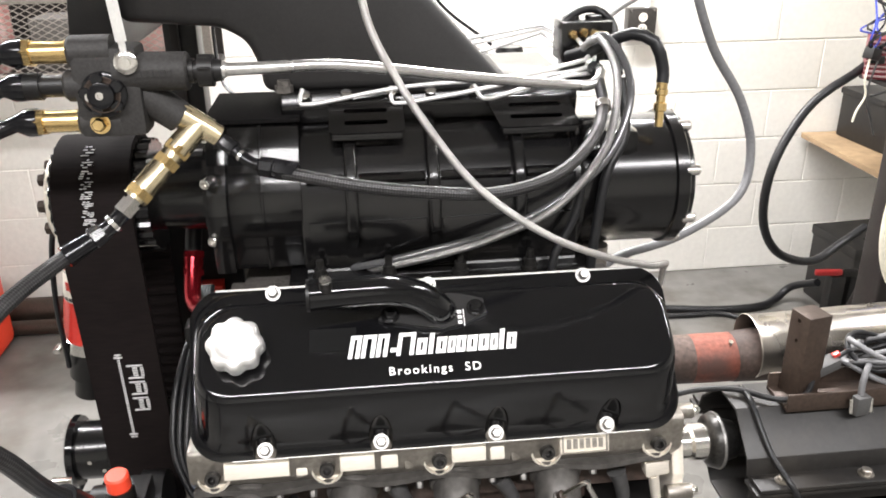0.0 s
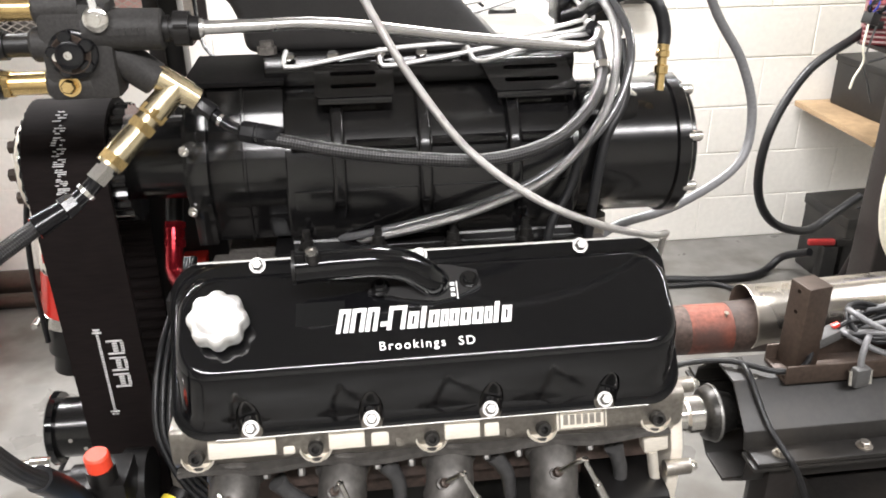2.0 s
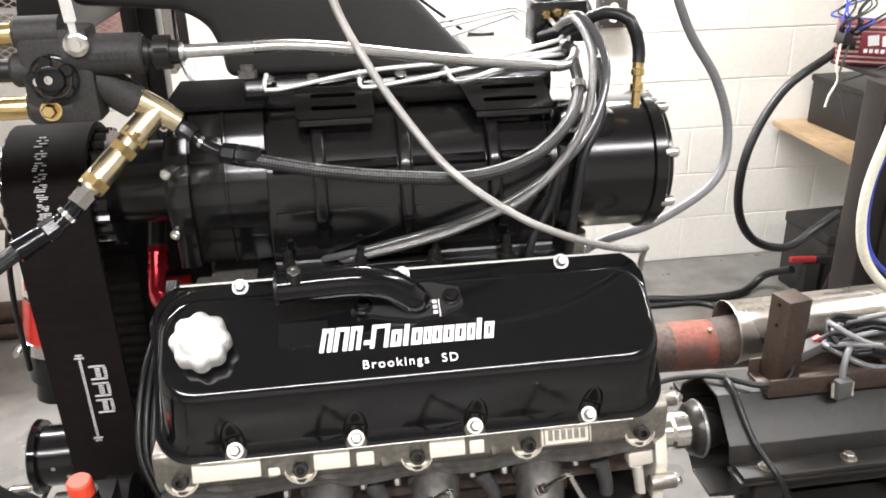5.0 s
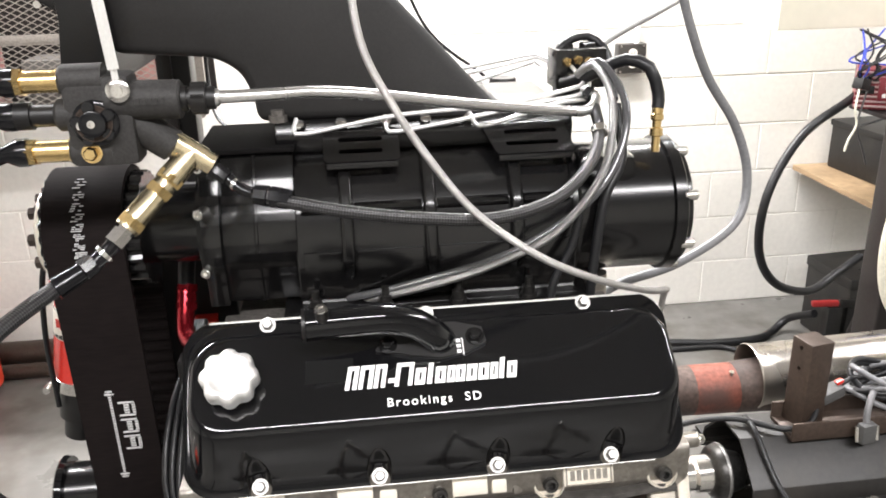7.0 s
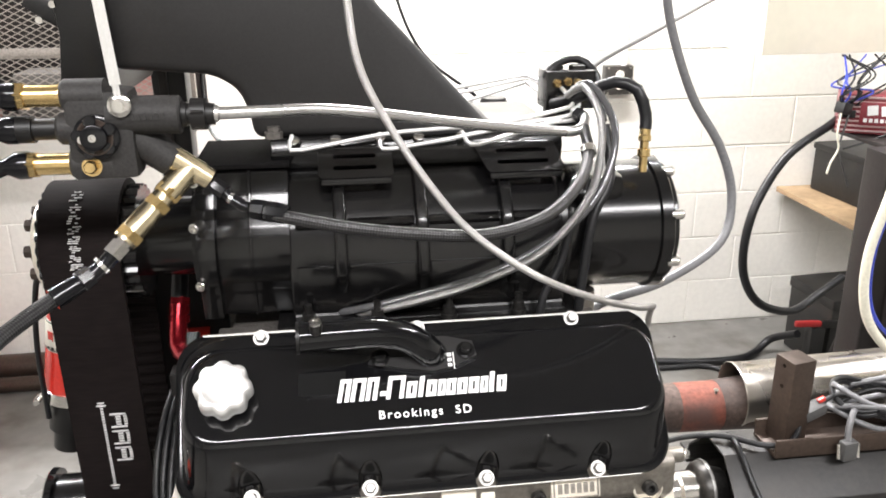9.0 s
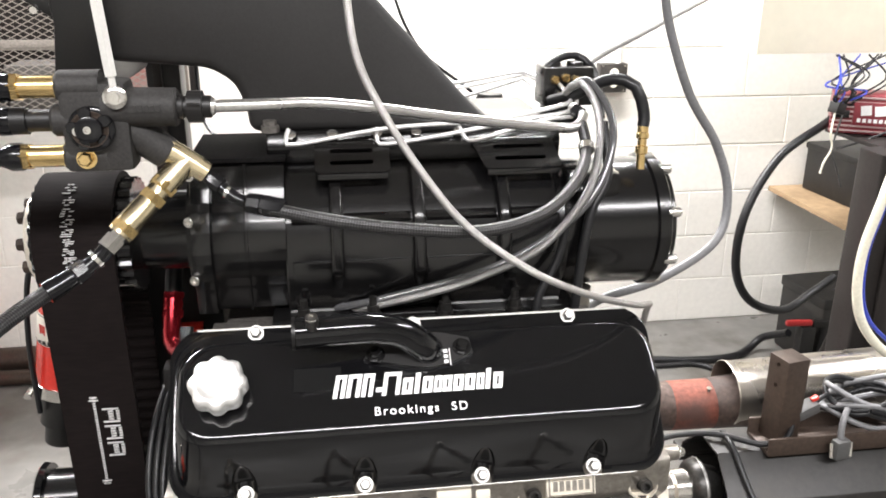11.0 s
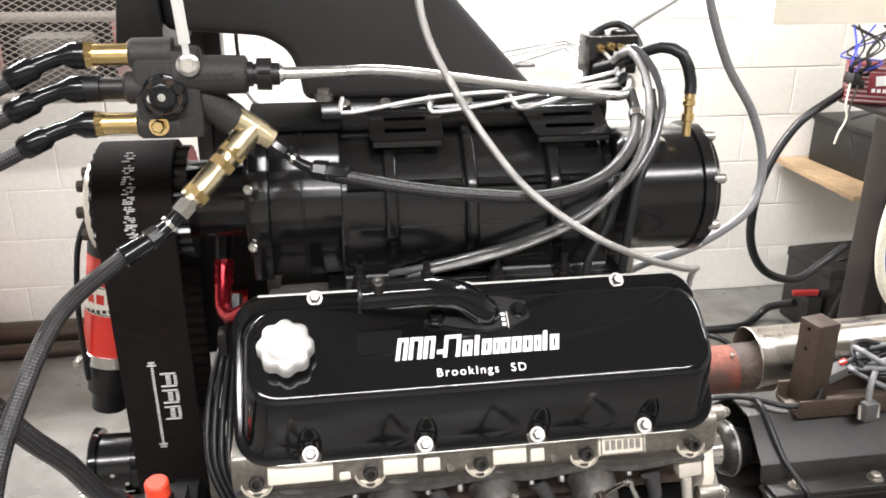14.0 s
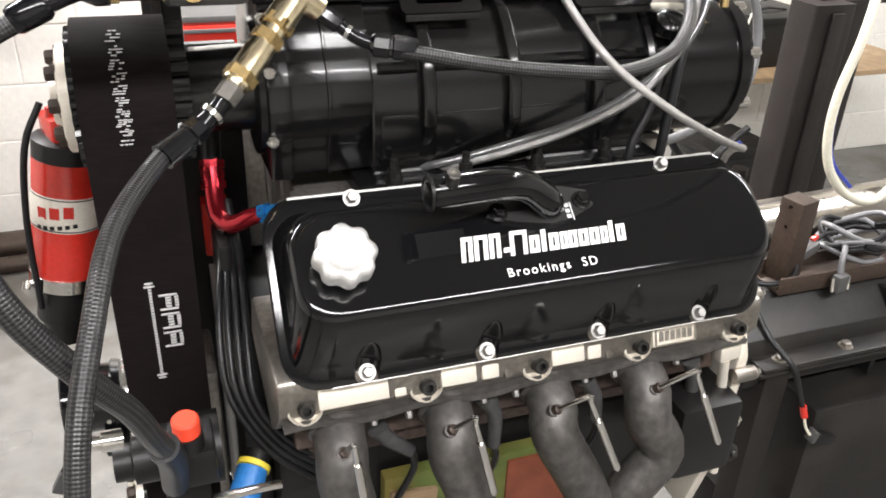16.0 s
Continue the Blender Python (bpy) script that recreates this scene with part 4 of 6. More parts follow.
# ---------------------------------------------------------------- fuel system
def build_fuel_valve():
    f = thing("barrel_valve", "dark cast fuel valve with brass outlet fittings", "fuel valve")
    body = bmesh.new()
    box((-0.232, 0.825, 1.437), (0.062, 0.04, 0.085), bevel=0.006, bm=body)
    part("body", body, VALVE_CAST, f)
    for z, x1 in ((1.4745, -0.262), (1.443, -0.27), (1.4085, -0.262)):
        part("outlet_arm", lathe((-0.225, 0.82, z), (-1, 0, 0), [(0, 0.0155), (-x1 - 0.225, 0.0155), (-x1 - 0.222, 0.013)], 20), VALVE_CAST, f)
    part("right_arm", lathe((-0.225, 0.82, 1.4545), (1, 0, -0.02), [(0, 0.019), (0.066, 0.0185), (0.068, 0.016)], 24), VALVE_CAST, f)
    part("lower_arm", lathe((-0.222, 0.825, 1.445), (0.75, 0.1, -0.62), [(0, 0.018), (0.062, 0.0165), (0.064, 0.014)], 24), VALVE_CAST, f)
    dial = part("dial", lathe((-0.235, 0.808, 1.4365), (0, -1, 0.1), [(0, 0.0215), (0.006, 0.0215), (0.0075, 0.0195), (0.0075, 0.013), (0.018, 0.012), (0.019, 0.009)], 32), FITTING_BLACK, f)
    for k in range(5):
        part("dial_lobe", lathe((-0.235 + 0.0155 * math.cos(1.26 * k + 0.5), 0.803, 1.437 + 0.0155 * math.sin(1.26 * k + 0.5)), (0, -1, 0.1), [(0, 0.006), (0.007, 0.006), (0.008, 0.005)], 14), FITTING_BLACK, dial)
    part("dial_arc", lathe((-0.235, 0.7966, 1.438), (0, -1, 0.1), [(0, 0.017), (0.0006, 0.017), (0.0006, 0.016), (0, 0.016)], 32), BROWN_STEEL, dial)
    part("dial_screw", lathe((-0.235, 0.790, 1.4385), (0, -1, 0.1), [(0, 0.0036), (0.003, 0.0036), (0.003, 0.002), (0.001, 0.002)], 14), CHROME, dial)
    part("side_screw", lathe((-0.2455, 0.795, 1.4365), (0, -1, 0.1), [(0, 0.004), (0.004, 0.004)], 10), CHROME, dial)
    hex_bolt("brass_plug", (-0.2435, 0.806, 1.408), (0, -1, 0.1), 0.0066, 0.009, BRASS, f, "brass hex plug")
    for z in (1.4745, 1.4085):
        fit = part("brass_outlet", lathe((-0.258, 0.82, z), (-1, 0, 0), [(0, 0.0125), (0.008, 0.0125), (0.008, 0.0105), (0.04, 0.0105), (0.04, 0.012), (0.047, 0.012)], 24), BRASS, f, "brass check valve")
        part("hex_end", lathe((-0.298, 0.82, z), (-1, 0, 0), [(0, 0.0135), (0.008, 0.0135)], 6), BRASS, fit)
    part("black_outlet", lathe((-0.265, 0.82, 1.443), (-1, 0, 0), [(0, 0.0105), (0.03, 0.0105), (0.03, 0.013), (0.046, 0.013)], 20), DULL_BLACK, f)
    # the ball joint and its rod
    part("ball_joint", lathe((-0.2095, 0.806, 1.466), (0, -1, 0.1), [(0, 0.011), (0.008, 0.011), (0.010, 0.008), (0.010, 0.005), (0.013, 0.005)], 20), CHROME, f, "bright rod end")
    part("control_rod", lathe((-0.21, 0.80, 1.474), (-0.075, 0.03, 1), [(0, 0.0035), (0.012, 0.0035), (0.012, 0.0058), (0.18, 0.0058)], 6), CAP_ALU, f, "bright alloy control rod")
    # outlet to the hard line
    nut = part("outlet_nut", lathe((-0.16, 0.82, 1.4535), (1, 0, -0.02), [(0, 0.012), (0.008, 0.012), (0.008, 0.010), (0.012, 0.010), (0.012, 0.0155), (0.026, 0.0155), (0.026, 0.011), (0.034, 0.0105)], 20), DULL_BLACK, f)
    part("hex_nut", lathe((-0.147, 0.82, 1.4533), (1, 0, -0.02), [(0, 0.0165), (0.012, 0.0165)], 6), DULL_BLACK, f)
    # embossed bars on the right arm
    for k in range(7):
        part("embossed_bar", box((-0.205 + 0.0055 * k, 0.8015, 1.455), (0.003, 0.002, 0.006)), VALVE_CAST, f)
    return f


def build_check_valve():
    c = thing("check_valve", "brass and steel check valve between the fuel valve and hose", "check valve")
    top, low = Vector((-0.157, 0.832, 1.397)), Vector((-0.23, 0.779, 1.327))
    way = (low - top).normalized()
    cross = Vector((0.78, 0.12, -0.6)).normalized()
    part("tee", lathe(top - cross * 0.028, cross, [(0, 0.0115), (0.006, 0.0115), (0.006, 0.0125), (0.04, 0.0125), (0.04, 0.011), (0.05, 0.011)], 22), PALE_BRASS, c, "pale nickel brass tee")
    length = (low - top).length
    body = [(0.0, 0.0125), (0.036, 0.0132), (0.037, 0.0115), (0.062, 0.0115), (0.064, 0.0122), (0.098, 0.0122)]
    part("body", lathe(top, way, [(s * length / 0.115, r) for s, r in body], 28), PALE_BRASS, c)
    for s, w in ((0.030, 0.0145), (0.046, 0.0138), (0.086, 0.0142)):
        part("hex_band", lathe(top + way * s * length / 0.115, way, [(0, w), (0.009, w)], 6), BRASS, c)
    part("end_nut", lathe(top + way * (0.098 * length / 0.115), way, [(0, 0.008), (0.004, 0.008), (0.004, 0.0105), (0.018, 0.0105)], 6), CHROME, c, "bright steel end nut")
    return c


build_fuel_valve()
build_check_valve()

t = thing("fuel_hard_line", "polished aluminium fuel line across the supercharger", "fuel line")
part("tube", sweep([(-0.14, 0.82, 1.453), (-0.075, 0.83, 1.452), (-0.031, 0.845, 1.45), (0.025, 0.86, 1.442), (0.137, 0.9, 1.419), (0.247, 0.93, 1.401), (0.279, 0.945, 1.398), (0.293, 0.962, 1.408), (0.285, 0.985, 1.415)], 0.0062, 16), HARDLINE, t)
part("flare_sleeve", lathe((-0.136, 0.821, 1.4529), (1, 0.15, -0.015), [(0, 0.0085), (0.012, 0.0085), (0.014, 0.0065)], 18), HARDLINE, t, "bright flare sleeve")
part("end_nut", lathe((0.291, 0.966, 1.409), (-0.35, 0.9, 0.28), [(0, 0.0085), (0.012, 0.0085)], 6), FITTING_BLACK, t, "black end nut")
t = thing("nozzle_hose", "black braided hose with black end fitting", "hose")
part("hose", sweep([(-0.096, 0.812, 1.355), (-0.07, 0.8, 1.352), (-0.005, 0.786, 1.341), (0.067, 0.78, 1.332), (0.141, 0.785, 1.326), (0.208, 0.81, 1.335), (0.258, 0.86, 1.356), (0.284, 0.915, 1.378), (0.288, 0.95, 1.4)], 0.0066, 18), BLACK_BRAID, t)
part("end_nut", lathe((-0.15, 0.838, 1.39), (0.7, -0.3, -0.5), [(0, 0.0098), (0.012, 0.0098), (0.013, 0.008)], 6), FITTING_BLACK, t)
part("neck_nut", lathe((-0.138, 0.832, 1.381), (0.72, -0.3, -0.5), [(0, 0.0072), (0.006, 0.0085), (0.018, 0.0085), (0.019, 0.006)], 8), FITTING_BLACK, t)
part("elbow", sweep([(-0.128, 0.828, 1.374), (-0.118, 0.822, 1.366), (-0.108, 0.817, 1.36), (-0.094, 0.811, 1.356)], 0.0058, 14), FITTING_BLACK, t)
part("neck_ring", lathe((-0.119, 0.8225, 1.3665), (0.7, -0.35, -0.4), [(0, 0.0066), (0.0035, 0.0066)], 12), CHROME, t)
part("collar", lathe((-0.1, 0.813, 1.357), (1, -0.3, -0.12), [(0, 0.0075), (0.003, 0.0105), (0.016, 0.0112), (0.017, 0.0098), (0.019, 0.0098), (0.02, 0.0112), (0.038, 0.0104), (0.041, 0.0085)], 8), FITTING_BLACK, t)
part("clamp", lathe((0.284, 0.912, 1.376), (0.1, 0.75, 0.5), [(0, 0.0092), (0.01, 0.0092)], 16), CHROME, t)

hose("thin_braided_line", [(-0.02, 0.83, 1.74), (-0.006, 0.822, 1.65), (0.004, 0.815, 1.59), (0.014, 0.806, 1.503), (0.041, 0.797, 1.443), (0.077, 0.787, 1.386), (0.118, 0.768, 1.337), (0.18, 0.752, 1.293), (0.25, 0.77, 1.255), (0.318, 0.81, 1.222), (0.352, 0.85, 1.204), (0.364, 0.885, 1.18), (0.364, 0.9, 1.12)], 0.0039, STEEL_BRAID, "thin braided steel line hanging across the engine", "braided line")
hose("silver_hose", [(0.288, 0.99, 1.442), (0.301, 0.98, 1.448), (0.316, 0.95, 1.425), (0.318, 0.92, 1.391), (0.296, 0.895, 1.338), (0.252, 0.885, 1.293), (0.173, 0.885, 1.247), (0.068, 0.895, 1.215), (0.001, 0.91, 1.196), (-0.03, 0.93, 1.185)], 0.0047, SILVER_HOSE, "grey plastic covered hose curving under the supercharger", "hose")
hose("silver_hose", [(0.28, 1.0, 1.43), (0.294, 0.98, 1.445), (0.306, 0.95, 1.419), (0.3, 0.915, 1.38), (0.277, 0.885, 1.329), (0.223, 0.875, 1.271), (0.152, 0.88, 1.236), (0.093, 0.885, 1.217), (0.034, 0.9, 1.199), (0.0, 0.92, 1.185)], 0.0048, DARK_BRAID, "braided steel hose curving under the supercharger", "hose")
hose("black_hose", [(0.318, 0.96, 1.40), (0.318, 0.93, 1.342), (0.293, 0.91, 1.3), (0.281, 0.9, 1.234), (0.276, 0.9, 1.172), (0.28, 0.93, 1.12)], 0.006, RUBBER, "thin black hose hanging behind the supercharger", "hose")
hose("black_hose", [(0.262, 0.90, 1.30), (0.25, 0.892, 1.25), (0.228, 0.885, 1.21), (0.222, 0.88, 1.17), (0.228, 0.89, 1.13)], 0.005, RUBBER, "thin black hose beside the valve cover", "hose")
hose("grey_cable", [(0.44, 1.15, 1.66), (0.455, 1.15, 1.58), (0.471, 1.15, 1.502), (0.508, 1.14, 1.402), (0.554, 1.13, 1.328), (0.576, 1.12, 1.254), (0.555, 1.1, 1.187), (0.46, 1.07, 1.143), (0.37, 1.05, 1.127), (0.331, 1.03, 1.117), (0.3, 1.03, 1.09)], 0.0066, GREY_CABLE, "thick grey cable hanging in a loop", "cable")
t = thing("boost_hose", "black rubber hose with brass end fitting", "hose")
part("hose", sweep([(0.27, 1.03, 1.415), (0.293, 1.0, 1.428), (0.311, 0.99, 1.439), (0.333, 0.975, 1.45), (0.356, 0.96, 1.442), (0.367, 0.955, 1.412), (0.366, 0.951, 1.395)], 0.0075, 16), RUBBER, t)
part("brass_end", lathe((0.3665, 0.952, 1.398), (-0.06, -0.16, -0.8), [(0, 0.0065), (0.01, 0.0068), (0.011, 0.0078), (0.017, 0.0078), (0.018, 0.0055), (0.026, 0.0055), (0.027, 0.0078), (0.036, 0.0078), (0.037, 0.0052), (0.055, 0.0052)], 16), BRASS, t, "brass hose end")
hose("black_hose", [(0.268, 1.062, 1.445), (0.273, 1.06, 1.455), (0.29, 1.07, 1.464), (0.315, 1.08, 1.466), (0.335, 1.07, 1.452), (0.333, 1.03, 1.428), (0.325, 0.99, 1.40)], 0.0052, RUBBER, "black hose looped over the distribution block", "hose")
for pts in ([(-0.061, 0.978, 1.397), (-0.064, 0.968, 1.385), (-0.05, 0.968, 1.381), (0.054, 0.965, 1.398), (0.175, 0.97, 1.404), (0.262, 0.98, 1.416), (0.288, 1.0, 1.421), (0.284, 1.04, 1.434)],
            [(0.043, 0.976, 1.397), (0.043, 0.968, 1.382), (0.056, 0.967, 1.379), (0.12, 0.965, 1.388), (0.216, 0.97, 1.403), (0.281, 0.98, 1.411), (0.298, 1.01, 1.423), (0.298, 1.04, 1.434)],
            [(0.142, 0.972, 1.396), (0.147, 0.958, 1.386), (0.16, 0.956, 1.383), (0.206, 0.955, 1.396), (0.256, 0.965, 1.405), (0.285, 0.98, 1.404), (0.29, 1.01, 1.413), (0.285, 1.04, 1.42)],
            [(0.12, 1.17, 1.412), (0.158, 1.15, 1.421), (0.21, 1.15, 1.429), (0.258, 1.15, 1.436), (0.268, 1.14, 1.435), (0.282, 1.1, 1.43)],
            [(0.13, 1.17, 1.406), (0.166, 1.155, 1.4135), (0.21, 1.155, 1.4215), (0.258, 1.155, 1.4305), (0.268, 1.145, 1.431), (0.282, 1.1, 1.426)],
            [(0.14, 1.17, 1.39), (0.178, 1.15, 1.403), (0.22, 1.15, 1.415), (0.257, 1.15, 1.4255), (0.264, 1.148, 1.4255), (0.282, 1.1, 1.412)]):
    hose("nozzle_line", pts, 0.0026, NOZZLE_LINE, "thin bright metal nozzle line", "fuel line", 10)


def build_distribution_block():
    d = thing("distribution_block", "black fuel distribution block with line fittings", "distribution block")
    part("body", box((0.298, 1.07, 1.43), (0.066, 0.05, 0.05), bevel=0.003), SATIN_BLACK, d)
    part("bracket", box((0.298, 1.08, 1.395), (0.05, 0.03, 0.05), bevel=0.003), SATIN_BLACK, d)
    for x in (0.282, 0.312):
        part("top_knob", lathe((x, 1.07, 1.453), (0, 0, 1), [(0, 0.011), (0.006, 0.011), (0.007, 0.009)], 10), DULL_BLACK, d)
    for x, z in ((0.278, 1.44), (0.292, 1.442), (0.306, 1.44), (0.319, 1.438), (0.284, 1.42), (0.302, 1.418)):
        part("line_nut", lathe((x, 1.047, z), (0, -1, 0), [(0, 0.006), (0.009, 0.006), (0.011, 0.004)], 6), BRASS if z > 1.43 else CHROME, d)
    return d


build_distribution_block()
t = thing("distributor", "black round distributor cap behind the supercharger", "distributor")
part("cap", lathe((0.265, 1.4, 1.335), (0, 0, 1), [(0, 0.024), (0.024, 0.024), (0.026, 0.0225), (0.028, 0.0225), (0.031, 0.021)], 32), DULL_BLACK, t)
part("shaft", lathe((0.265, 1.4, 0.9), (0, 0, 1), [(0, 0.02), (0.436, 0.02)], 20), INTAKE_CAST, t)

# front of the engine ---------------------------------------------------------
t = thing("braided_fuel_hose", "large black braided hose with black end fitting", "hose")
part("hose", sweep([(-0.25, 0.773, 1.309), (-0.284, 0.75, 1.293), (-0.32, 0.672, 1.277), (-0.339, 0.609, 1.239), (-0.356, 0.559, 1.179), (-0.369, 0.515, 1.06), (-0.38, 0.49, 0.94), (-0.385, 0.52, 0.78), (-0.39, 0.62, 0.59)], 0.0079, 20), BLACK_BRAID, t)
part("end_fitting", sweep([(-0.226, 0.783, 1.331), (-0.238, 0.779, 1.318), (-0.252, 0.772, 1.308), (-0.282, 0.752, 1.294)], lambda s: 0.0078 + 0.005 * max(0, s - 0.3), 14), FITTING_BLACK, t)
part("fitting_ring", lathe((-0.25, 0.773, 1.3095), (-0.75, -0.5, -0.38), [(0, 0.0105), (0.012, 0.0115), (0.013, 0.010)], 8), FITTING_BLACK, t)
part("bright_ring", lathe((-0.239, 0.7785, 1.3175), (-0.75, -0.4, -0.55), [(0, 0.0102), (0.004, 0.0102)], 14), CHROME, t)
t = thing("braided_oil_hose", "large black braided hose running to the pump", "hose")
part("hose", sweep([(-0.5, 0.66, 1.44), (-0.433, 0.639, 1.349), (-0.404, 0.626, 1.298), (-0.382, 0.615, 1.25), (-0.35, 0.619, 1.193), (-0.329, 0.644, 1.143), (-0.316, 0.672, 1.088), (-0.308, 0.719, 1.031)], 0.0094, 20), BLACK_BRAID, t)
part("end_fitting", sweep([(-0.312, 0.697, 1.058), (-0.308, 0.725, 1.022), (-0.308, 0.752, 0.985), (-0.31, 0.79, 0.93)], 0.0135, 16), RUBBER, t)
for dz, zz in ((0.0, 1.4745), (0.0, 1.443), (0.0, 1.4085)):
    t = thing("return_hose", "black braided hose on a fuel valve outlet", "hose")
    x = -0.305 if zz != 1.443 else -0.31
    part("hose_end", sweep([(x, 0.82, zz), (x - 0.022, 0.818, zz - 0.001), (x - 0.045, 0.813, zz - 0.009)], lambda s: 0.0135 if s < 0.45 else 0.008, 14), FITTING_BLACK, t)
    part("socket", lathe((x - 0.043, 0.814, zz - 0.0085), (-0.9, -0.1, -0.42), [(0, 0.009), (0.004, 0.0115), (0.026, 0.0115), (0.03, 0.0095)], 12), FITTING_BLACK, t)
    part("hose", sweep([(x - 0.065, 0.81, zz - 0.02), (x - 0.10, 0.805, zz - 0.036), (x - 0.16, 0.80, zz - 0.055), (x - 0.25, 0.80, zz - 0.07), (x - 0.4, 0.82, zz - 0.1)], 0.0078, 14), BLACK_BRAID, t)


def build_magneto():
    m = thing("magneto", "red magneto with black base clamped to the drive", "magneto")
    p, way = Vector((-0.417, 1.15, 0.982)), Vector((0.18, 0.0, 1)).normalized()
    part("base", lathe(p - way * 0.085, way, [(0, 0.026), (0.03, 0.026), (0.034, 0.033), (0.09, 0.033)], 28), DULL_BLACK, m)
    part("clamp_band", lathe(p, way, [(0, 0.0425), (0.018, 0.0425), (0.019, 0.04)], 32), CHROME, m, "bright steel clamp band")
    part("clamp_screw", lathe(p + Vector((-0.044, -0.01, 0.006)), (0, -1, 0), [(0, 0.005), (0.02, 0.005)], 10), CHROME, m)
    part("red_body", lathe(p + way * 0.018, way, [(0, 0.04), (0.004, 0.041), (0.152, 0.041), (0.157, 0.038)], 40), RED_PAINT, m)
    label = part("label_band", lathe(p + way * 0.085, way, [(0, 0.0413), (0.0005, 0.0416), (0.045, 0.0416), (0.0455, 0.0413)], 40), CREAM_LABEL, m)
    for k in range(3):
        a = radians(-130 + 22 * k)
        q = p + way * 0.113 + Vector((0.042 * math.cos(a), 0.042 * math.sin(a), 0))
        part("red_bar", box(q, (0.0115, 0.0008, 0.015), (0, 8, math.degrees(a) + 90), 0), RED_PAINT, label)
    for k in range(6):
        a = radians(-135 + 12 * k)
        q = p + way * 0.094 + Vector((0.042 * math.cos(a), 0.042 * math.sin(a), 0))
        part("dark_bar", box(q, (0.0052, 0.0008, 0.005), (0, 0, math.degrees(a) + 90), 0), DULL_BLACK, label)
    for s in (0.0865, 0.1275):
        part("dark_line", lathe(p + way * s, way, [(0, 0.0418), (0.0015, 0.0418)], 40), DULL_BLACK, label)
    part("top_cap", lathe(p + way * 0.172, way, [(0, 0.041), (0.022, 0.041), (0.026, 0.034)], 28), DULL_BLACK, m)
    part("red_tower", box(p + way * 0.21, (0.055, 0.05, 0.035), (0, 0, 20), 0.006), RED_PAINT, m)
    for k in range(3):
        part("plug_tower", lathe(p + way * 0.222 + Vector((-0.02 + 0.02 * k, -0.012, 0)), way, [(0, 0.006), (0.016, 0.006)], 12), RED_PAINT, m)
    part("side_lead", sweep([p + way * 0.25 + Vector((-0.03, -0.03, 0)), p + way * 0.2 + Vector((-0.045, -0.04, 0)), p + way * 0.1 + Vector((-0.042, -0.04, 0)), p + Vector((-0.03, -0.03, -0.02))], 0.004, 10), RUBBER, m)
    return m


build_magneto()
t = thing("magneto_drive", "black cylindrical drive housing with wide end disc", "drive housing")
part("end_disc", lathe((-0.422, 1.04, 0.868), (-1, 0, 0), [(0, 0.05), (0.008, 0.052), (0.010, 0.05), (0.010, 0.04), (0.006, 0.038)], 44), GLOSS_BLACK, t)
part("housing", lathe((-0.364, 1.04, 0.868), (-1, 0, 0), [(0, 0.044), (0.01, 0.046), (0.012, 0.042), (0.06, 0.042)], 40), SATIN_BLACK, t)
part("bright_ring", lathe((-0.352, 1.03, 0.872), (1, 0, 0), [(-0.008, 0.047), (0.012, 0.047)], 40), CHROME, t)
part("lower_lug", box((-0.376, 1.0, 0.825), (0.03, 0.03, 0.02), bevel=0.004), SATIN_BLACK, t)
part("bracket", prism([(0.95, 0.94), (1.05, 0.94), (1.08, 0.75), (0.95, 0.75)], -0.342, -0.25, bevel=0.004), CAST_ALU, t)
for k, (y, z) in enumerate(((0.962, 0.9), (0.962, 0.885), (0.97, 0.92))):
    part("small_screw", lathe((-0.40 + 0.018 * k, y + 0.037, z - 0.025), (0, -1, 0.1), [(-0.004, 0.003), (0.002, 0.003)], 10), CHROME, t)
t = thing("loose_plug", "loose lead with grey connector plug", "connector")
part("lead", sweep([(-0.42, 1.03, 0.83), (-0.435, 1.02, 0.805), (-0.447, 1.01, 0.785)], 0.0035, 10), RUBBER, t)
part("plug", box((-0.451, 1.007, 0.772), (0.014, 0.012, 0.03), (0, 28, 0), 0.002), CONNECTOR, t)


def build_red_fitting():
    r = thing("red_hose_fitting", "red anodised elbow fitting with blue end", "hose fitting")
    part("elbow", sweep([(-0.228, 1.045, 1.16), (-0.229, 1.028, 1.136), (-0.228, 1.008, 1.116), (-0.216, 0.985, 1.114), (-0.197, 0.966, 1.13), (-0.182, 0.956, 1.139)], lambda s: 0.0122 - 0.003 * s, 18), RED_ANODISED, r)
    for s, w in ((0.0, 0.0145), (0.012, 0.0135), (0.024, 0.0145)):
        part("red_nut", lathe(Vector((-0.227, 1.05, 1.168)) - Vector((0.05, 0.5, 0.86)).normalized() * s, (-0.05, -0.5, -0.86), [(0, w), (0.009, w)], 6), RED_ANODISED, r)
    part("blue_end", lathe((-0.186, 0.959, 1.137), (0.8, -0.5, 0.3), [(0, 0.011), (0.01, 0.011), (0.01, 0.0085), (0.022, 0.0085)], 6), BLUE_ANODISED, r, "blue anodised end")
    part("feed_hose", sweep([(-0.227, 1.048, 1.17), (-0.224, 1.06, 1.2), (-0.216, 1.08, 1.24)], 0.011, 14), RUBBER, r)
    return r


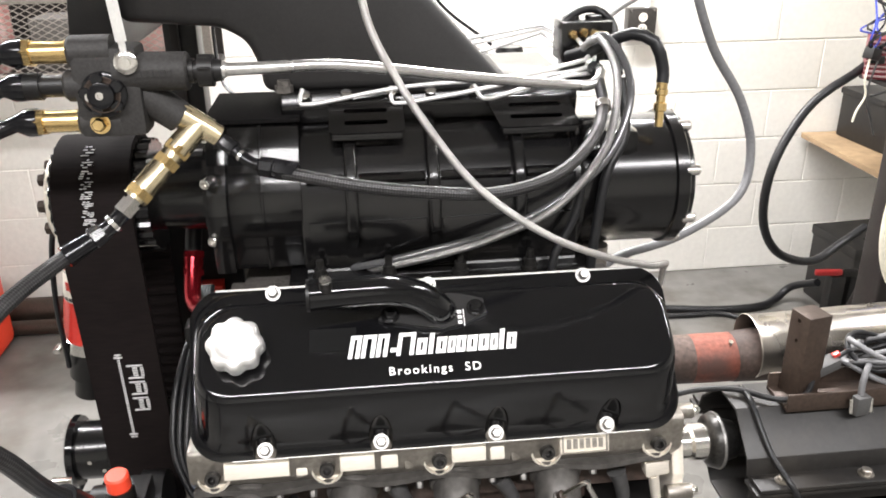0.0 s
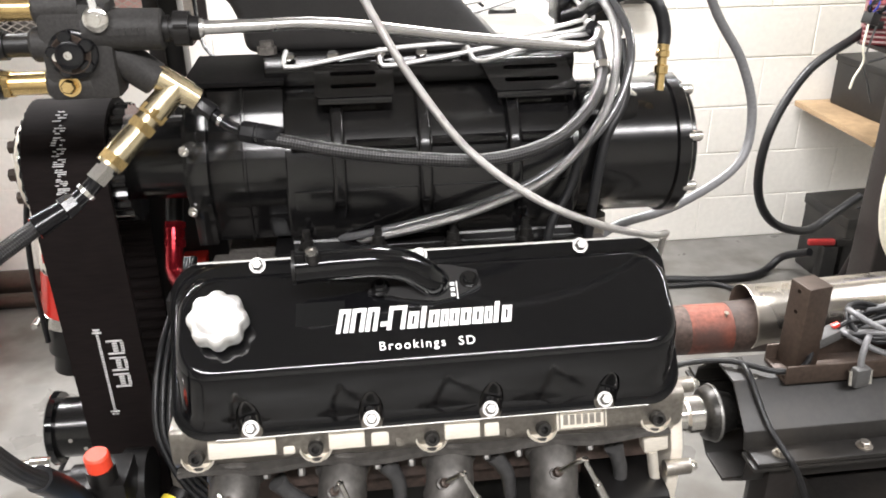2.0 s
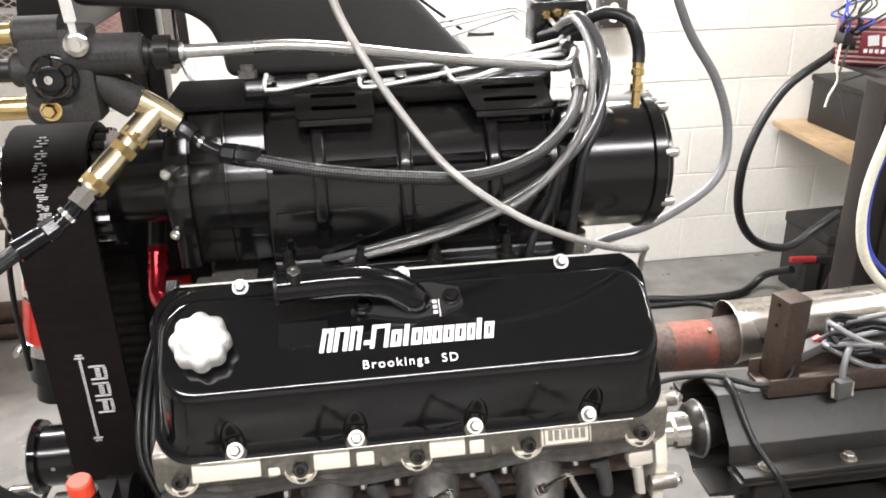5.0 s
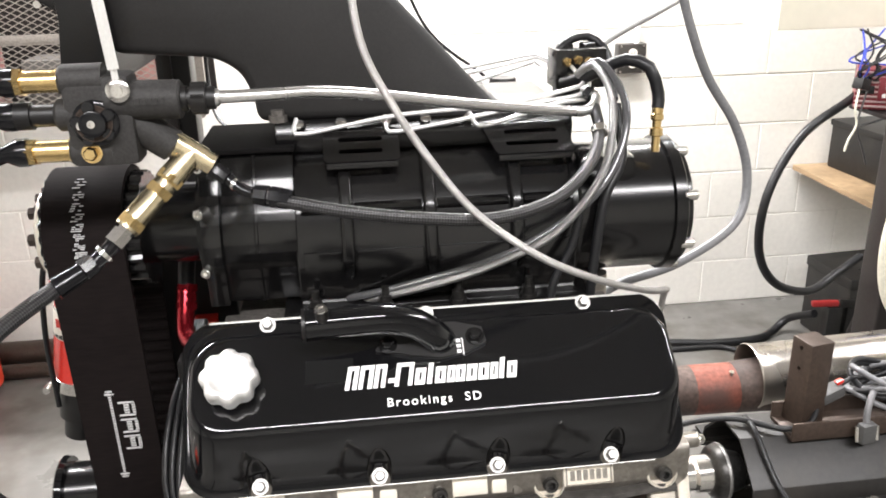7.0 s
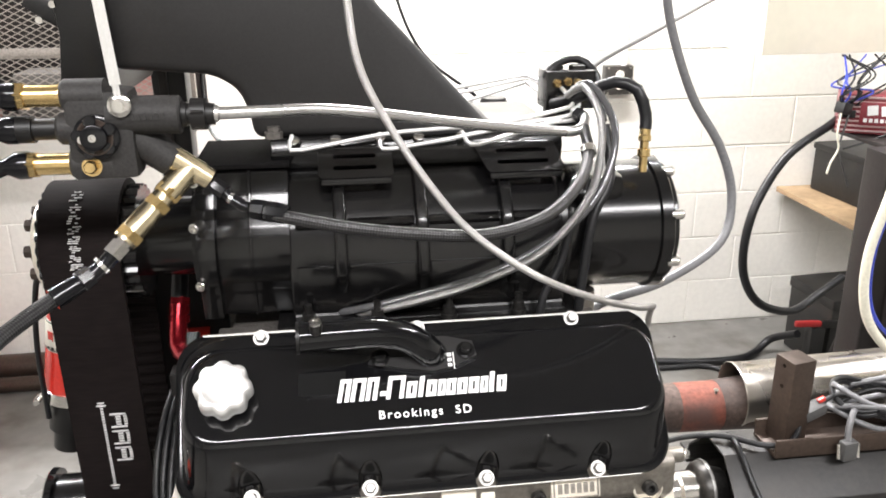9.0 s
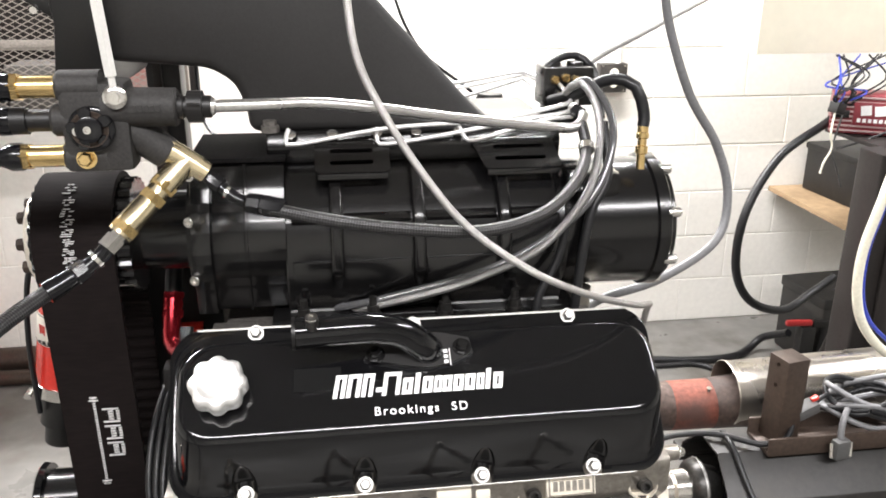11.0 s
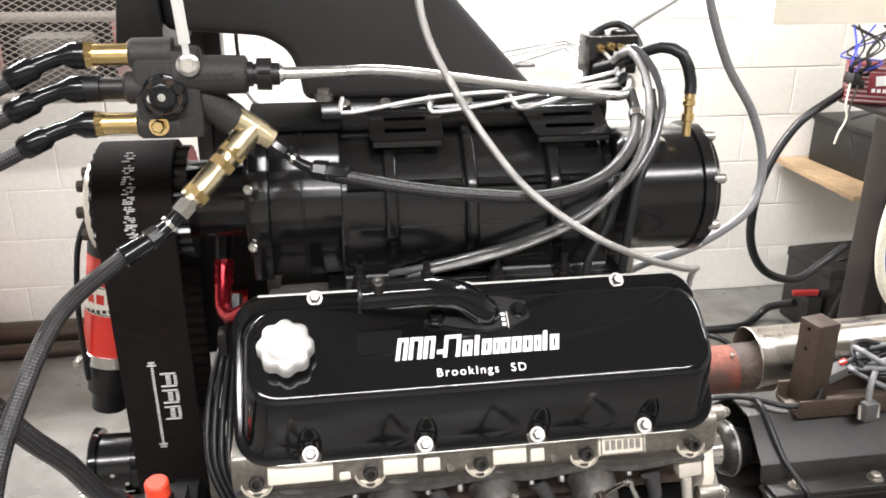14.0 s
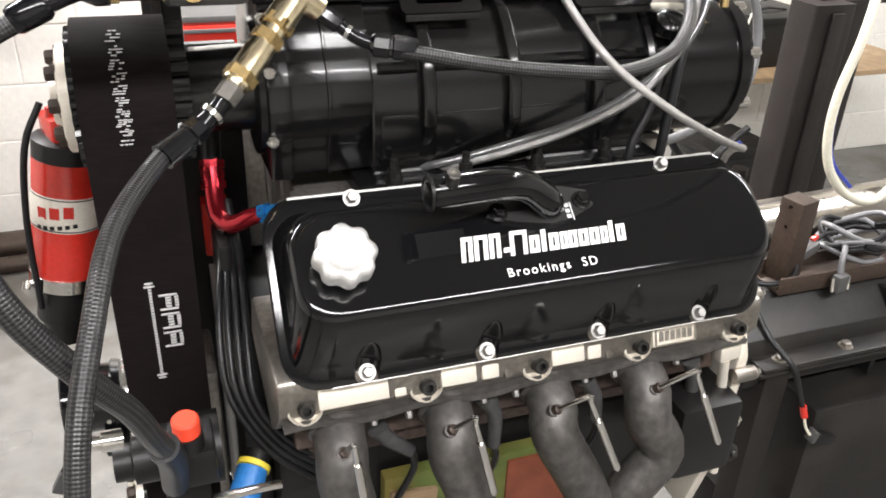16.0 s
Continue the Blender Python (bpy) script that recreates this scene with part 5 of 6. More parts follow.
build_red_fitting()
t = thing("oil_pump", "black oil pump with orange red capped port", "oil pump")
part("body", lathe((-0.26, 0.86, 0.91), (-1, 0, 0), [(0, 0.04), (0.03, 0.04), (0.032, 0.034), (0.06, 0.034), (0.062, 0.026), (0.09, 0.026), (0.092, 0.02), (0.11, 0.02)], 28), DULL_BLACK, t)
part("port_block", box((-0.29, 0.815, 0.945), (0.045, 0.06, 0.045), bevel=0.006), DULL_BLACK, t)
part("bright_bar", box((-0.24, 0.79, 0.90), (0.07, 0.008, 0.006), bevel=0.001), CHROME, t)
part("port", lathe((-0.293, 0.80, 0.965), (0, -0.1, 1), [(0, 0.016), (0.022, 0.016)], 20), DULL_BLACK, t)
part("port_cap", lathe((-0.293, 0.797, 0.986), (0, -0.12, 1), [(0, 0.0135), (0.018, 0.0135), (0.0205, 0.0115)], 24), ORANGE_CAP, t, "orange red plastic cap")
part("steel_fitting", lathe((-0.355, 0.82, 0.975), (-1, -0.2, 0.2), [(0, 0.011), (0.02, 0.011), (0.02, 0.008), (0.03, 0.008)], 10), CHROME, t)
part("foot", box((-0.30, 0.9, 0.45), (0.05, 0.05, 0.9), bevel=0.005), RACK_PAINT, t)
t = thing("coolant_hose", "blue hose with yellow end ring", "hose")
t.location = (-0.006, 0.022, -0.03)
part("hose", sweep([(-0.225, 0.805, 0.925), (-0.24, 0.78, 0.905), (-0.262, 0.762, 0.86), (-0.28, 0.76, 0.78)], 0.017, 18), BLUE_HOSE, t)
part("yellow_ring", lathe((-0.222, 0.809, 0.928), (-0.45, -0.7, -0.4), [(0, 0.0185), (0.006, 0.0185)], 20), YELLOW, t)
part("inner_end", lathe((-0.216, 0.819, 0.933), (-0.45, -0.7, -0.4), [(0, 0.0145), (0.012, 0.0145)], 18), DULL_BLACK, t)
for k in range(4):
    d = 0.0085 * k
    hose("plug_lead", [(-0.222 + d * 0.4, 1.06, 1.11), (-0.228 + d * 0.6, 1.0, 1.085), (-0.24 + d, 0.94, 1.055), (-0.247 + d * 1.1, 0.9 - d * 0.3, 1.015), (-0.244 + d, 0.865 - d * 0.5, 0.965), (-0.212 + d * 0.9, 0.835, 0.91 + d * 0.3), (-0.165 + d * 0.5, 0.825, 0.865 + d)], 0.0042, RUBBER, "black spark plug lead in a bundle", "ignition lead", 10)
t = thing("red_guard", "red painted bracket behind the belt", "bracket")
part("plate", box((-0.224, 1.13, 1.045), (0.034, 0.03, 0.075), (0, 0, 0), 0.003), RED_PAINT, t)
# Sheet added to cover the bright wall in the gap beside the belt
part("gap_sheet", box((-0.245, 1.15, 1.13), (0.132, 0.014, 0.30), (0, 0, 0), 0.003), DULL_BLACK, t, "black sheet added to darken the gap beside the belt")
part("bright_bolt", lathe((-0.222, 1.114, 1.045), (0, -1, 0), [(0, 0.006), (0.01, 0.006)], 8), CHROME, t)
part("arm", box((-0.21, 1.17, 1.19), (0.012, 0.36, 0.02), (-22, 0, 0), 0.003), DULL_BLACK, t)
t = thing("support_post", "black square steel post behind the intake hat", "post")
part("post", box((-0.255, 1.32, 0.9), (0.05, 0.05, 1.8), bevel=0.004), DULL_BLACK, t)
part("front_strip", box((-0.262, 1.29, 1.2), (0.012, 0.01, 1.0), bevel=0.001), RACK_PAINT, t)
hose("thin_cable", [(-0.21, 1.33, 1.75), (-0.205, 1.33, 1.5), (-0.208, 1.31, 1.42), (-0.195, 1.25, 1.36), (-0.17, 1.2, 1.34)], 0.003, RUBBER, "thin black cable beside the post", "cable", 8)
hose("thin_cable", [(0.02, 1.62, 3.0), (0.03, 1.6, 1.9), (0.09, 1.5, 1.6), (0.14, 1.45, 1.45), (0.235, 1.405, 1.368)], 0.0028, RUBBER, "thin dark cable hanging behind the intake hat", "cable", 8)

# ---------------------------------------------------------------- dynamometer side
def build_dyno():
    d = thing("dynamometer", "dark grey dynamometer guard with bolted flanges", "dynamometer")
    d.location = (0.022, 0.047, 0.011)
    arch = [(0.93, 0.757), (0.938, 0.785), (0.995, 0.84), (1.062, 0.84), (1.118, 0.785), (1.126, 0.757)]
    inner = [(1.028 + (y - 1.028) * 0.955, 0.757 + (z - 0.757) * 0.945) for y, z in reversed(arch)]
    part("upper_guard", prism(arch + inner, 0.55, 1.75, bevel=0.0015), DYNO_PAINT, d)
    for y in (0.915, 1.141):
        part("flange", box((1.155, y, 0.756), (1.2, 0.042, 0.007), bevel=0.002), DYNO_PAINT, d)
        part("lower_flange", box((1.15, y, 0.747), (1.2, 0.042, 0.007), bevel=0.002), DYNO_PAINT, d)
    lower = [(0.93, 0.744), (0.938, 0.69), (0.995, 0.64), (1.062, 0.64), (1.118, 0.69), (1.126, 0.744)]
    lower_in = [(1.028 + (y - 1.028) * 0.955, 0.744 + (z - 0.744) * 0.945) for y, z in reversed(lower)]
    part("lower_guard", prism(lower + lower_in, 0.56, 1.75, bevel=0.0015), DYNO_PAINT, d)
    part("end_wall", box((0.85, 1.028, 0.74), (0.01, 0.17, 0.17)), DULL_BLACK, d)
    part("stand", box((1.2, 1.028, 0.47), (1.0, 0.26, 0.34), bevel=0.01), DYNO_PAINT, d)
    part("front_strut", box((0.62, 0.95, 0.42), (0.05, 0.05, 0.6), bevel=0.004), RACK_PAINT, d)
    for k in range(9):
        hex_bolt("flange_bolt", (0.599 + 0.135 * k, 0.913, 0.7595), (0, 0, 1), 0.0085, 0.008, CAST_ALU, d)
    for x in (0.75, 1.65):
        for y in (0.93, 1.12):
            part("leg", box((x, y, 0.15), (0.08, 0.08, 0.3), bevel=0.006), RACK_PAINT, d)
    for x in (0.75, 1.65):
        part("foot_pad", box((x, 1.025, -0.0055), (0.14, 0.34, 0.011)), RACK_PAINT, d)
    return d


build_dyno()
t = thing("drive_coupling", "bright steel drive coupling between engine and dynamometer", "coupling")
part("hub", lathe((0.376, 1.062, 0.778), (1, 0, 0), [(0, 0.05), (0.016, 0.05), (0.018, 0.036), (0.06, 0.034), (0.065, 0.026), (0.13, 0.026), (0.135, 0.03), (0.5, 0.03)], 36), CHROME, t)
part("disc", lathe((0.535, 1.062, 0.778), (1, 0, 0), [(0, 0.034), (0.006, 0.042), (0.02, 0.046), (0.024, 0.045), (0.028, 0.036), (0.05, 0.03)], 48), DARK_STEEL, t, "dark steel disc")
part("disc_rim", lathe((0.552, 1.062, 0.778), (1, 0, 0), [(0, 0.0462), (0.003, 0.047), (0.005, 0.0462)], 48), FLANGE_STEEL, t, "bright worn rim")
for k in range(6):
    a = radians(60 * k + 15)
    hex_bolt("coupling_bolt", (0.396, 1.062 - 0.042 * math.cos(a), 0.778 + 0.042 * math.sin(a)), (1, 0, 0), 0.006, 0.008, CHROME, t)
t = thing("steel_bracket", "brown steel channel bracket with square post", "bracket")
t.location = (0, 0, 0.011)
part("channel", prism([(1.02, 0.841), (1.02, 0.872), (1.025, 0.872), (1.025, 0.847), (1.085, 0.847), (1.085, 0.872), (1.09, 0.872), (1.09, 0.841)], 0.645, 1.0, bevel=0.001), BROWN_STEEL, t)
post_bm = box((0.686, 1.066, 0.9195), (0.042, 0.042, 0.146), (0, 0, 12), 0.002)
holes = bmesh.new()
for z in (0.98, 0.945):
    lathe((0.655, 1.060, z), (1, 0.21, 0), [(0, 0.0035), (0.07, 0.0035)], 12, holes)
part("post", carve(post_bm, holes), BROWN_STEEL, t)
t = thing("exhaust_pipe", "rusty exhaust collector joined to a stainless pipe", "exhaust pipe")
part("collector", lathe((0.3, 1.4, 0.728), (1, 0, -0.015), [(0, 0.05), (0.5, 0.05)], 40), RUST, t, "rusty brown pipe")
part("red_sleeve", lathe((0.648, 1.4, 0.7228), (1, 0, -0.015), [(0, 0.0502), (0.01, 0.0505), (0.089, 0.0505)], 40), RUST_RED, t, "red oxide coated sleeve")
part("flared_end", lathe((0.737, 1.4, 0.7215), (1, 0, 0.02), [(0, 0.0512), (0.004, 0.0522), (0.05, 0.054), (0.08, 0.056)], 40), RUST, t, "heat-scaled pipe end")
part("stainless_pipe", lathe((0.772, 1.4, 0.744), (1, 0, 0.03), [(0.12, 0.055), (0.004, 0.0635), (0, 0.0655), (0.002, 0.067), (0.012, 0.0645), (0.05, 0.0635), (1.2, 0.0635)], 48), STAINLESS, t, "dull stainless steel pipe")
part("support", box((1.2, 1.4, 0.35), (0.04, 0.04, 0.70), bevel=0.003), RACK_PAINT, t)
part("flange_bolt", lathe((0.722, 1.375, 0.763), (0, -0.2, 1), [(0, 0.005), (0.01, 0.005)], 8), CHROME, t)
part("far_support", box((0.45, 1.4, 0.345), (0.04, 0.04, 0.69), bevel=0.003), RACK_PAINT, t)
hose("black_cable", [(0.48, 1.08, 0.82), (0.53, 1.07, 0.838), (0.585, 1.05, 0.848), (0.64, 1.01, 0.85), (0.68, 1.005, 0.858), (0.705, 1.03, 0.88), (0.725, 1.05, 0.888)], 0.0048, RUBBER, "black cable lying over the dynamometer guard", "cable").location = (0, 0.03, 0.014)
t = thing("sensor_lead", "black lead hanging over the guard to a loose connector", "cable")
t.location = (0, 0.047, 0.012)
part("lead", sweep([(0.6, 1.04, 0.848), (0.598, 1.0, 0.848), (0.602, 0.965, 0.82), (0.61, 0.935, 0.79), (0.624, 0.89, 0.765), (0.638, 0.885, 0.74), (0.656, 0.885, 0.70), (0.674, 0.88, 0.655)], 0.0048, 10), RUBBER, t)
part("red_joint", sweep([(0.666, 0.8825, 0.678), (0.674, 0.88, 0.655)], 0.0062, 10), RED_PAINT, t)
part("white_wire", sweep([(0.674, 0.88, 0.655), (0.684, 0.88, 0.63), (0.699, 0.88, 0.61)], 0.0025, 8), WHITE_CABLE, t)
part("connector", box((0.729, 0.88, 0.596), (0.05, 0.018, 0.02), (0, 22, 0), 0.003), DULL_BLACK, t)
part("connector_face", box((0.705, 0.88, 0.607), (0.008, 0.02, 0.022), (0, 22, 0), 0.002), CONNECTOR, t)
t = thing("cable_bundle", "coiled grey and black cables with connectors on the bracket", "cable bundle")
t.location = (0, 0.02, 0.011)
rng = random.Random(2)
for k in range(7):
    r0, ph = 0.055 + 0.012 * rng.random(), rng.random() * 6
    loop = [(0.835 + 1.1 * r0 * math.cos(a + ph), 1.055 + 0.7 * r0 * math.sin(a + ph), 0.882 + 0.006 * k + 0.012 * math.sin(2 * a + k)) for a in [0.52 * j for j in range(12)]]
    part("coil", sweep(loop, 0.0048, 10), RUBBER if k % 3 else GREY_CABLE, t)
part("hanging_lead", sweep([(0.79, 1.03, 0.90), (0.772, 1.01, 0.905), (0.762, 1.0, 0.885), (0.76, 0.995, 0.868)], 0.005, 10), GREY_CABLE, t)
part("plug", box((0.759, 0.99, 0.853), (0.026, 0.016, 0.032), (0, 0, 10), 0.003), CONNECTOR, t, "grey plastic plug")
for dx in (-0.016, 0.016):
    part("thumb_screw", lathe((0.759 + dx, 0.989, 0.853), (0, -0.2, -1), [(-0.012, 0.004), (0.012, 0.004)], 10), CHROME, t)
part("grey_socket", box((0.725, 1.045, 0.894), (0.042, 0.024, 0.018), (0, -12, 15), 0.003), CONNECTOR, t)
part("socket_lead", sweep([(0.742, 1.05, 0.9), (0.76, 1.05, 0.914), (0.80, 1.06, 0.907)], 0.004, 10), RUBBER, t)
part("red_tip", box((0.742, 1.05, 0.91), (0.012, 0.008, 0.006), (0, -25, 0), 0.001), RED_PAINT, t)

t = thing("white_loop_cable", "thick cream cable hanging in a loop with blue wire", "cable")
part("cable", sweep([(1.05, 1.36, 1.75), (1.03, 1.35, 1.45), (1.01, 1.33, 1.28), (0.972, 1.3, 1.19), (0.95, 1.3, 1.08), (0.955, 1.3, 0.99), (0.985, 1.3, 0.92), (1.05, 1.3, 0.86), (1.15, 1.32, 0.83), (1.25, 1.36, 0.86), (1.3, 1.4, 0.95)], 0.009, 16), WHITE_CABLE, t)
part("blue_wire", sweep([(1.062, 1.365, 1.7), (1.04, 1.36, 1.4), (0.99, 1.315, 1.18), (0.968, 1.31, 1.08), (0.973, 1.31, 0.99), (1.0, 1.31, 0.93), (1.06, 1.31, 0.875)], 0.004, 10), BLUE_PAINT, t)

t = thing("printed_carton", "green, red and yellow printed carton under the engine", "carton")
part("panel", box((0.05, 0.84, 0.415), (0.26, 0.02, 0.83), (0, 0, 0), 0.002), CARTON_GREEN, t)
part("red_panel", box((0.125, 0.8275, 0.6), (0.09, 0.004, 0.44)), CARTON_RED, t)
part("tan_flap", box((-0.05, 0.8265, 0.76), (0.06, 0.006, 0.1), (0, 8, 0)), PLYWOOD, t)

# ---------------------------------------------------------------- by the back wall
t = thing("equipment_rack", "dark painted steel rack column", "rack")
part("top_plate", box((1.5, 2.0, 1.124), (0.22, 0.3, 0.012), bevel=0.002), RACK_PAINT, t)
part("column", prism(rounded(1.33, 1.46, 1.8, 1.9, 0.008, 3), 0.0, 1.13, axis="z"), RACK_PAINT, t)
part("side_channel", box((1.40, 1.794, 0.56), (0.04, 0.014, 1.1), bevel=0.003), RACK_PAINT, t)
part("base", box((1.44, 1.95, 0.015), (0.34, 0.5, 0.03), bevel=0.004), RACK_PAINT, t)
t = thing("ignition_box", "red finned ignition box with white label bars", "ignition box")
part("case", box((0.11, 0.062, 0.054), (0.22, 0.12, 0.106), bevel=0.004), IGNITION_RED, t)
for k in range(8):
    part("fin", box((0.11, 0.0, 0.01 + 0.0128 * k), (0.218, 0.008, 0.005), bevel=0.001), FIN_PINK, t)
part("face_plate", box((0.125, -0.004, 0.057), (0.14, 0.006, 0.062), bevel=0.001), IGNITION_RED, t)
for k in range(3):
    part("white_bar", box((0.085 + 0.034 * k, -0.008, 0.067), (0.026, 0.003, 0.026), (0, -8, 0)), WHITE_PRINT, t)
for k in range(8):
    part("small_bar", box((0.07 + 0.0135 * k, -0.008, 0.04), (0.009, 0.003, 0.01)), WHITE_PRINT, t)
part("connector", box((0.025, -0.008, 0.055), (0.04, 0.014, 0.02), bevel=0.002), DULL_BLACK, t)
t.matrix_world = pose(1.352, 2.075, 1.131, 0, 0, -30)
rng = random.Random(7)
t = thing("wiring_tangle", "tangle of thin dark wires under the cream cabinet", "wires")
for k in range(11):
    a, b = rng.random(), rng.random()
    part("wire", sweep([(1.36 + 0.25 * a, 2.12, 1.335), (1.33 + 0.2 * b, 2.05 + 0.05 * a, 1.29 - 0.03 * a), (1.32 + 0.1 * a, 2.03, 1.25 - 0.03 * b), (1.335 + 0.06 * b, 2.045, 1.21)], 0.0026, 7), DULL_BLACK if k % 5 else BLUE_PAINT, t)
part("relay", box((1.345, 2.04, 1.205), (0.035, 0.03, 0.03), (0, 15, 20), 0.003), DULL_BLACK, t)
part("white_wire", sweep([(1.335, 2.03, 1.21), (1.325, 2.02, 1.14), (1.335, 2.02, 1.1), (1.318, 2.02, 1.06), (1.312, 2.02, 1.03)], 0.0028, 8), WHITE_CABLE, t)
part("grey_wire", sweep([(1.35, 2.02, 1.19), (1.337, 2.02, 1.1), (1.36, 2.02, 1.04), (1.38, 2.02, 0.99)], 0.0026, 8), CONNECTOR, t)
part("grey_wire", sweep([(1.34, 2.01, 1.1), (1.42, 1.99, 1.13), (1.52, 1.97, 1.18), (1.6, 1.97, 1.22)], 0.003, 8), DULL_BLACK, t)
t = thing("console_cabinet", "cream painted console cabinet above the rack", "cabinet")
part("body", box((1.76, 2.42, 1.66), (1.16, 0.44, 0.66), bevel=0.004), CREAM_PANEL, t)
part("round_emblem", lathe((1.67, 2.199, 1.54), (0, -1, 0), [(0, 0.13), (0.003, 0.13), (0.003, 0.118), (0.001, 0.118)], 48), BLUE_PAINT, t, "blue ring")
part("standard", box((1.95, 2.3, 0.68), (0.1, 0.1, 1.36), bevel=0.004), RACK_PAINT, t)
hose("battery_cable", [(1.40, 2.12, 1.17), (1.352, 2.1, 1.147), (1.204, 2.05, 1.072), (1.1, 2.0, 0.935), (1.092, 2.0, 0.775), (1.149, 2.0, 0.67), (1.286, 2.05, 0.612), (1.4, 2.1, 0.64), (1.48, 2.12, 0.68)], 0.012, RUBBER, "thick black battery cable hanging from the rack", "cable")
t = thing("wall_shelf", "raw plywood shelf fixed to the block wall", "shelf")
part("board", box((2.4, 2.985, 0.624), (1.0, 0.57, 0.022), bevel=0.002), PLYWOOD, t)
for x in (2.45, 2.8):
    part("bracket", box((x, 3.15, 0.56), (0.03, 0.24, 0.1), bevel=0.003), RACK_PAINT, t)


def build_battery(x, y, z, sx, sy, sz, label):
    b = thing("battery_box", label, "battery")
    part("case", box((x, y, z + sz / 2), (sx, sy, sz), (0, 0, 4), 0.012), BATTERY_BLACK, b)
    part("lid", box((x, y, z + sz * 0.955), (sx * 1.03, sy * 1.03, sz * 0.14), (0, 0, 4), 0.008), BATTERY_BLACK, b)
    part("handle", sweep([(x - sx * 0.2, y - sy * 0.2, z + sz + 0.006), (x - sx * 0.1, y - sy * 0.25, z + sz + 0.02), (x + sx * 0.2, y - sy * 0.22, z + sz + 0.008)], 0.005, 8), RUBBER, b)
    return b


build_battery(2.2, 3.03, 0.635, 0.33, 0.4, 0.2, "dusty black battery box on the plywood shelf")
build_battery(2.04, 2.88, 0.0, 0.32, 0.28, 0.31, "dusty black battery box on the floor")
t = thing("battery_terminal", "small blue battery terminal cap", "terminal")
part("cap", lathe((2.05, 2.8, 0.308), (0, 0, 1), [(0, 0.018), (0.012, 0.018), (0.02, 0.012), (0.024, 0.008)], 14), BLUE_PAINT, t)
t = thing("jumper_clamp", "red handled jumper clamp lying at the battery", "clamp")
part("handle", box((1.80, 2.74, 0.222), (0.105, 0.022, 0.024), (0, 0, -6), 0.008), DARK_RED, t)
part("jaw", box((1.885, 2.73, 0.22), (0.06, 0.02, 0.03), (0, 0, -6), 0.005), DARK_STEEL, t)
part("rest", box((1.84, 2.75, 0.1), (0.06, 0.05, 0.21), bevel=0.006), BATTERY_BLACK, t)
t = thing("floor_clutter", "dark jack stand frame on the floor by the rack", "jack stand")
for dx, dy in ((0, 0), (0.2, 0.02), (0.06, 0.16)):
    part("leg", sweep([(1.72 + dx, 2.45 + dy, 0.0), (1.82 + dx * 0.3, 2.5 + dy * 0.4, 0.3)], 0.014, 10), RACK_PAINT, t)
part("collar", lathe((1.85, 2.53, 0.26), (0, 0, 1), [(0, 0.03), (0.08, 0.03)], 16), RACK_PAINT, t)
hose("floor_cable", [(0.9, 2.96, 0.016), (1.1, 2.93, 0.016), (1.264, 2.9, 0.016), (1.431, 2.87, 0.016), (1.607, 2.877, 0.016), (1.7, 2.92, 0.02), (1.77, 2.93, 0.07), (1.8, 2.8, 0.15)], 0.016, RUBBER, "black cable running over the floor to the battery", "cable")
hose("floor_cable", [(0.95, 2.9, 0.011), (1.15, 2.86, 0.011), (1.3, 2.85, 0.011), (1.43, 2.845, 0.011), (1.5, 2.78, 0.011), (1.52, 2.6, 0.011), (1.6, 2.3, 0.011)], 0.011, RUBBER, "black cable lying on the floor", "cable")

t = thing("wall_outlet", "dark metal outlet box with cream sockets on the wall", "wall outlet")
part("box", box((1.14, Y1 - 0.022, 1.118), (0.115, 0.05, 0.115), bevel=0.004), OUTLET_METAL, t)
for dz in (-0.021, 0.021):
    sock = part("socket", lathe((1.142, Y1 - 0.047, 1.12 + dz), (0, -1, 0), [(0, 0.0175), (0.004, 0.0175)], 18), CREAM_LABEL, t)
    for dx in (-0.006, 0.006):
        part("slot", box((1.142 + dx, Y1 - 0.0515, 1.123 + dz), (0.0025, 0.002, 0.009)), DULL_BLACK, sock)
for dx, dz in ((-0.046, 0.05), (0.046, 0.05), (-0.046, -0.05), (0.046, -0.05)):
    part("screw", lathe((1.14 + dx, Y1 - 0.047, 1.118 + dz), (0, -1, 0), [(0, 0.005), (0.002, 0.005)], 8), CHROME, t)
t = thing("conduit", "thin white painted conduit up the wall", "conduit")
for dx in (0.0,):
    part("tube", lathe((1.165 + dx, Y1 - 0.02, 1.175), (0, 0, 1), [(0, 0.011), (1.8, 0.011)], 14), WHITE_PRINT, t)
hose("grey_cable", [(0.33, 1.14, 1.42), (0.417, 1.3, 1.434), (0.627, 1.6, 1.454), (0.928, 2.0, 1.49), (1.35, 2.5, 1.55), (2.0, 3.2, 1.66)], 0.0045, GREY_CABLE, "grey cable rising across the back of the room", "cable")
t = thing("floor_duct", "dull grey plastic duct along the wall base", "duct")
part("tube", lathe((-2.9, 3.17, 0.055), (1, 0, 0), [(0, 0.05), (2.6, 0.05)], 28), BROWN_STEEL, t)
part("second_tube", lathe((-2.9, 3.06, 0.03), (1, 0, 0), [(0, 0.03), (2.6, 0.03)], 20), BROWN_STEEL, t)
t = thing("red_tool_case", "red plastic tool case standing on the floor", "tool case")
part("case", prism(rounded(-1.75, -1.37, 0.0, 0.34, 0.05, 5), 2.85, 3.0, axis="y", bevel=0.012), ORANGE_CAP, t)
part("label", box((-1.42, 2.847, 0.1), (0.06, 0.006, 0.03)), CREAM_LABEL, t)


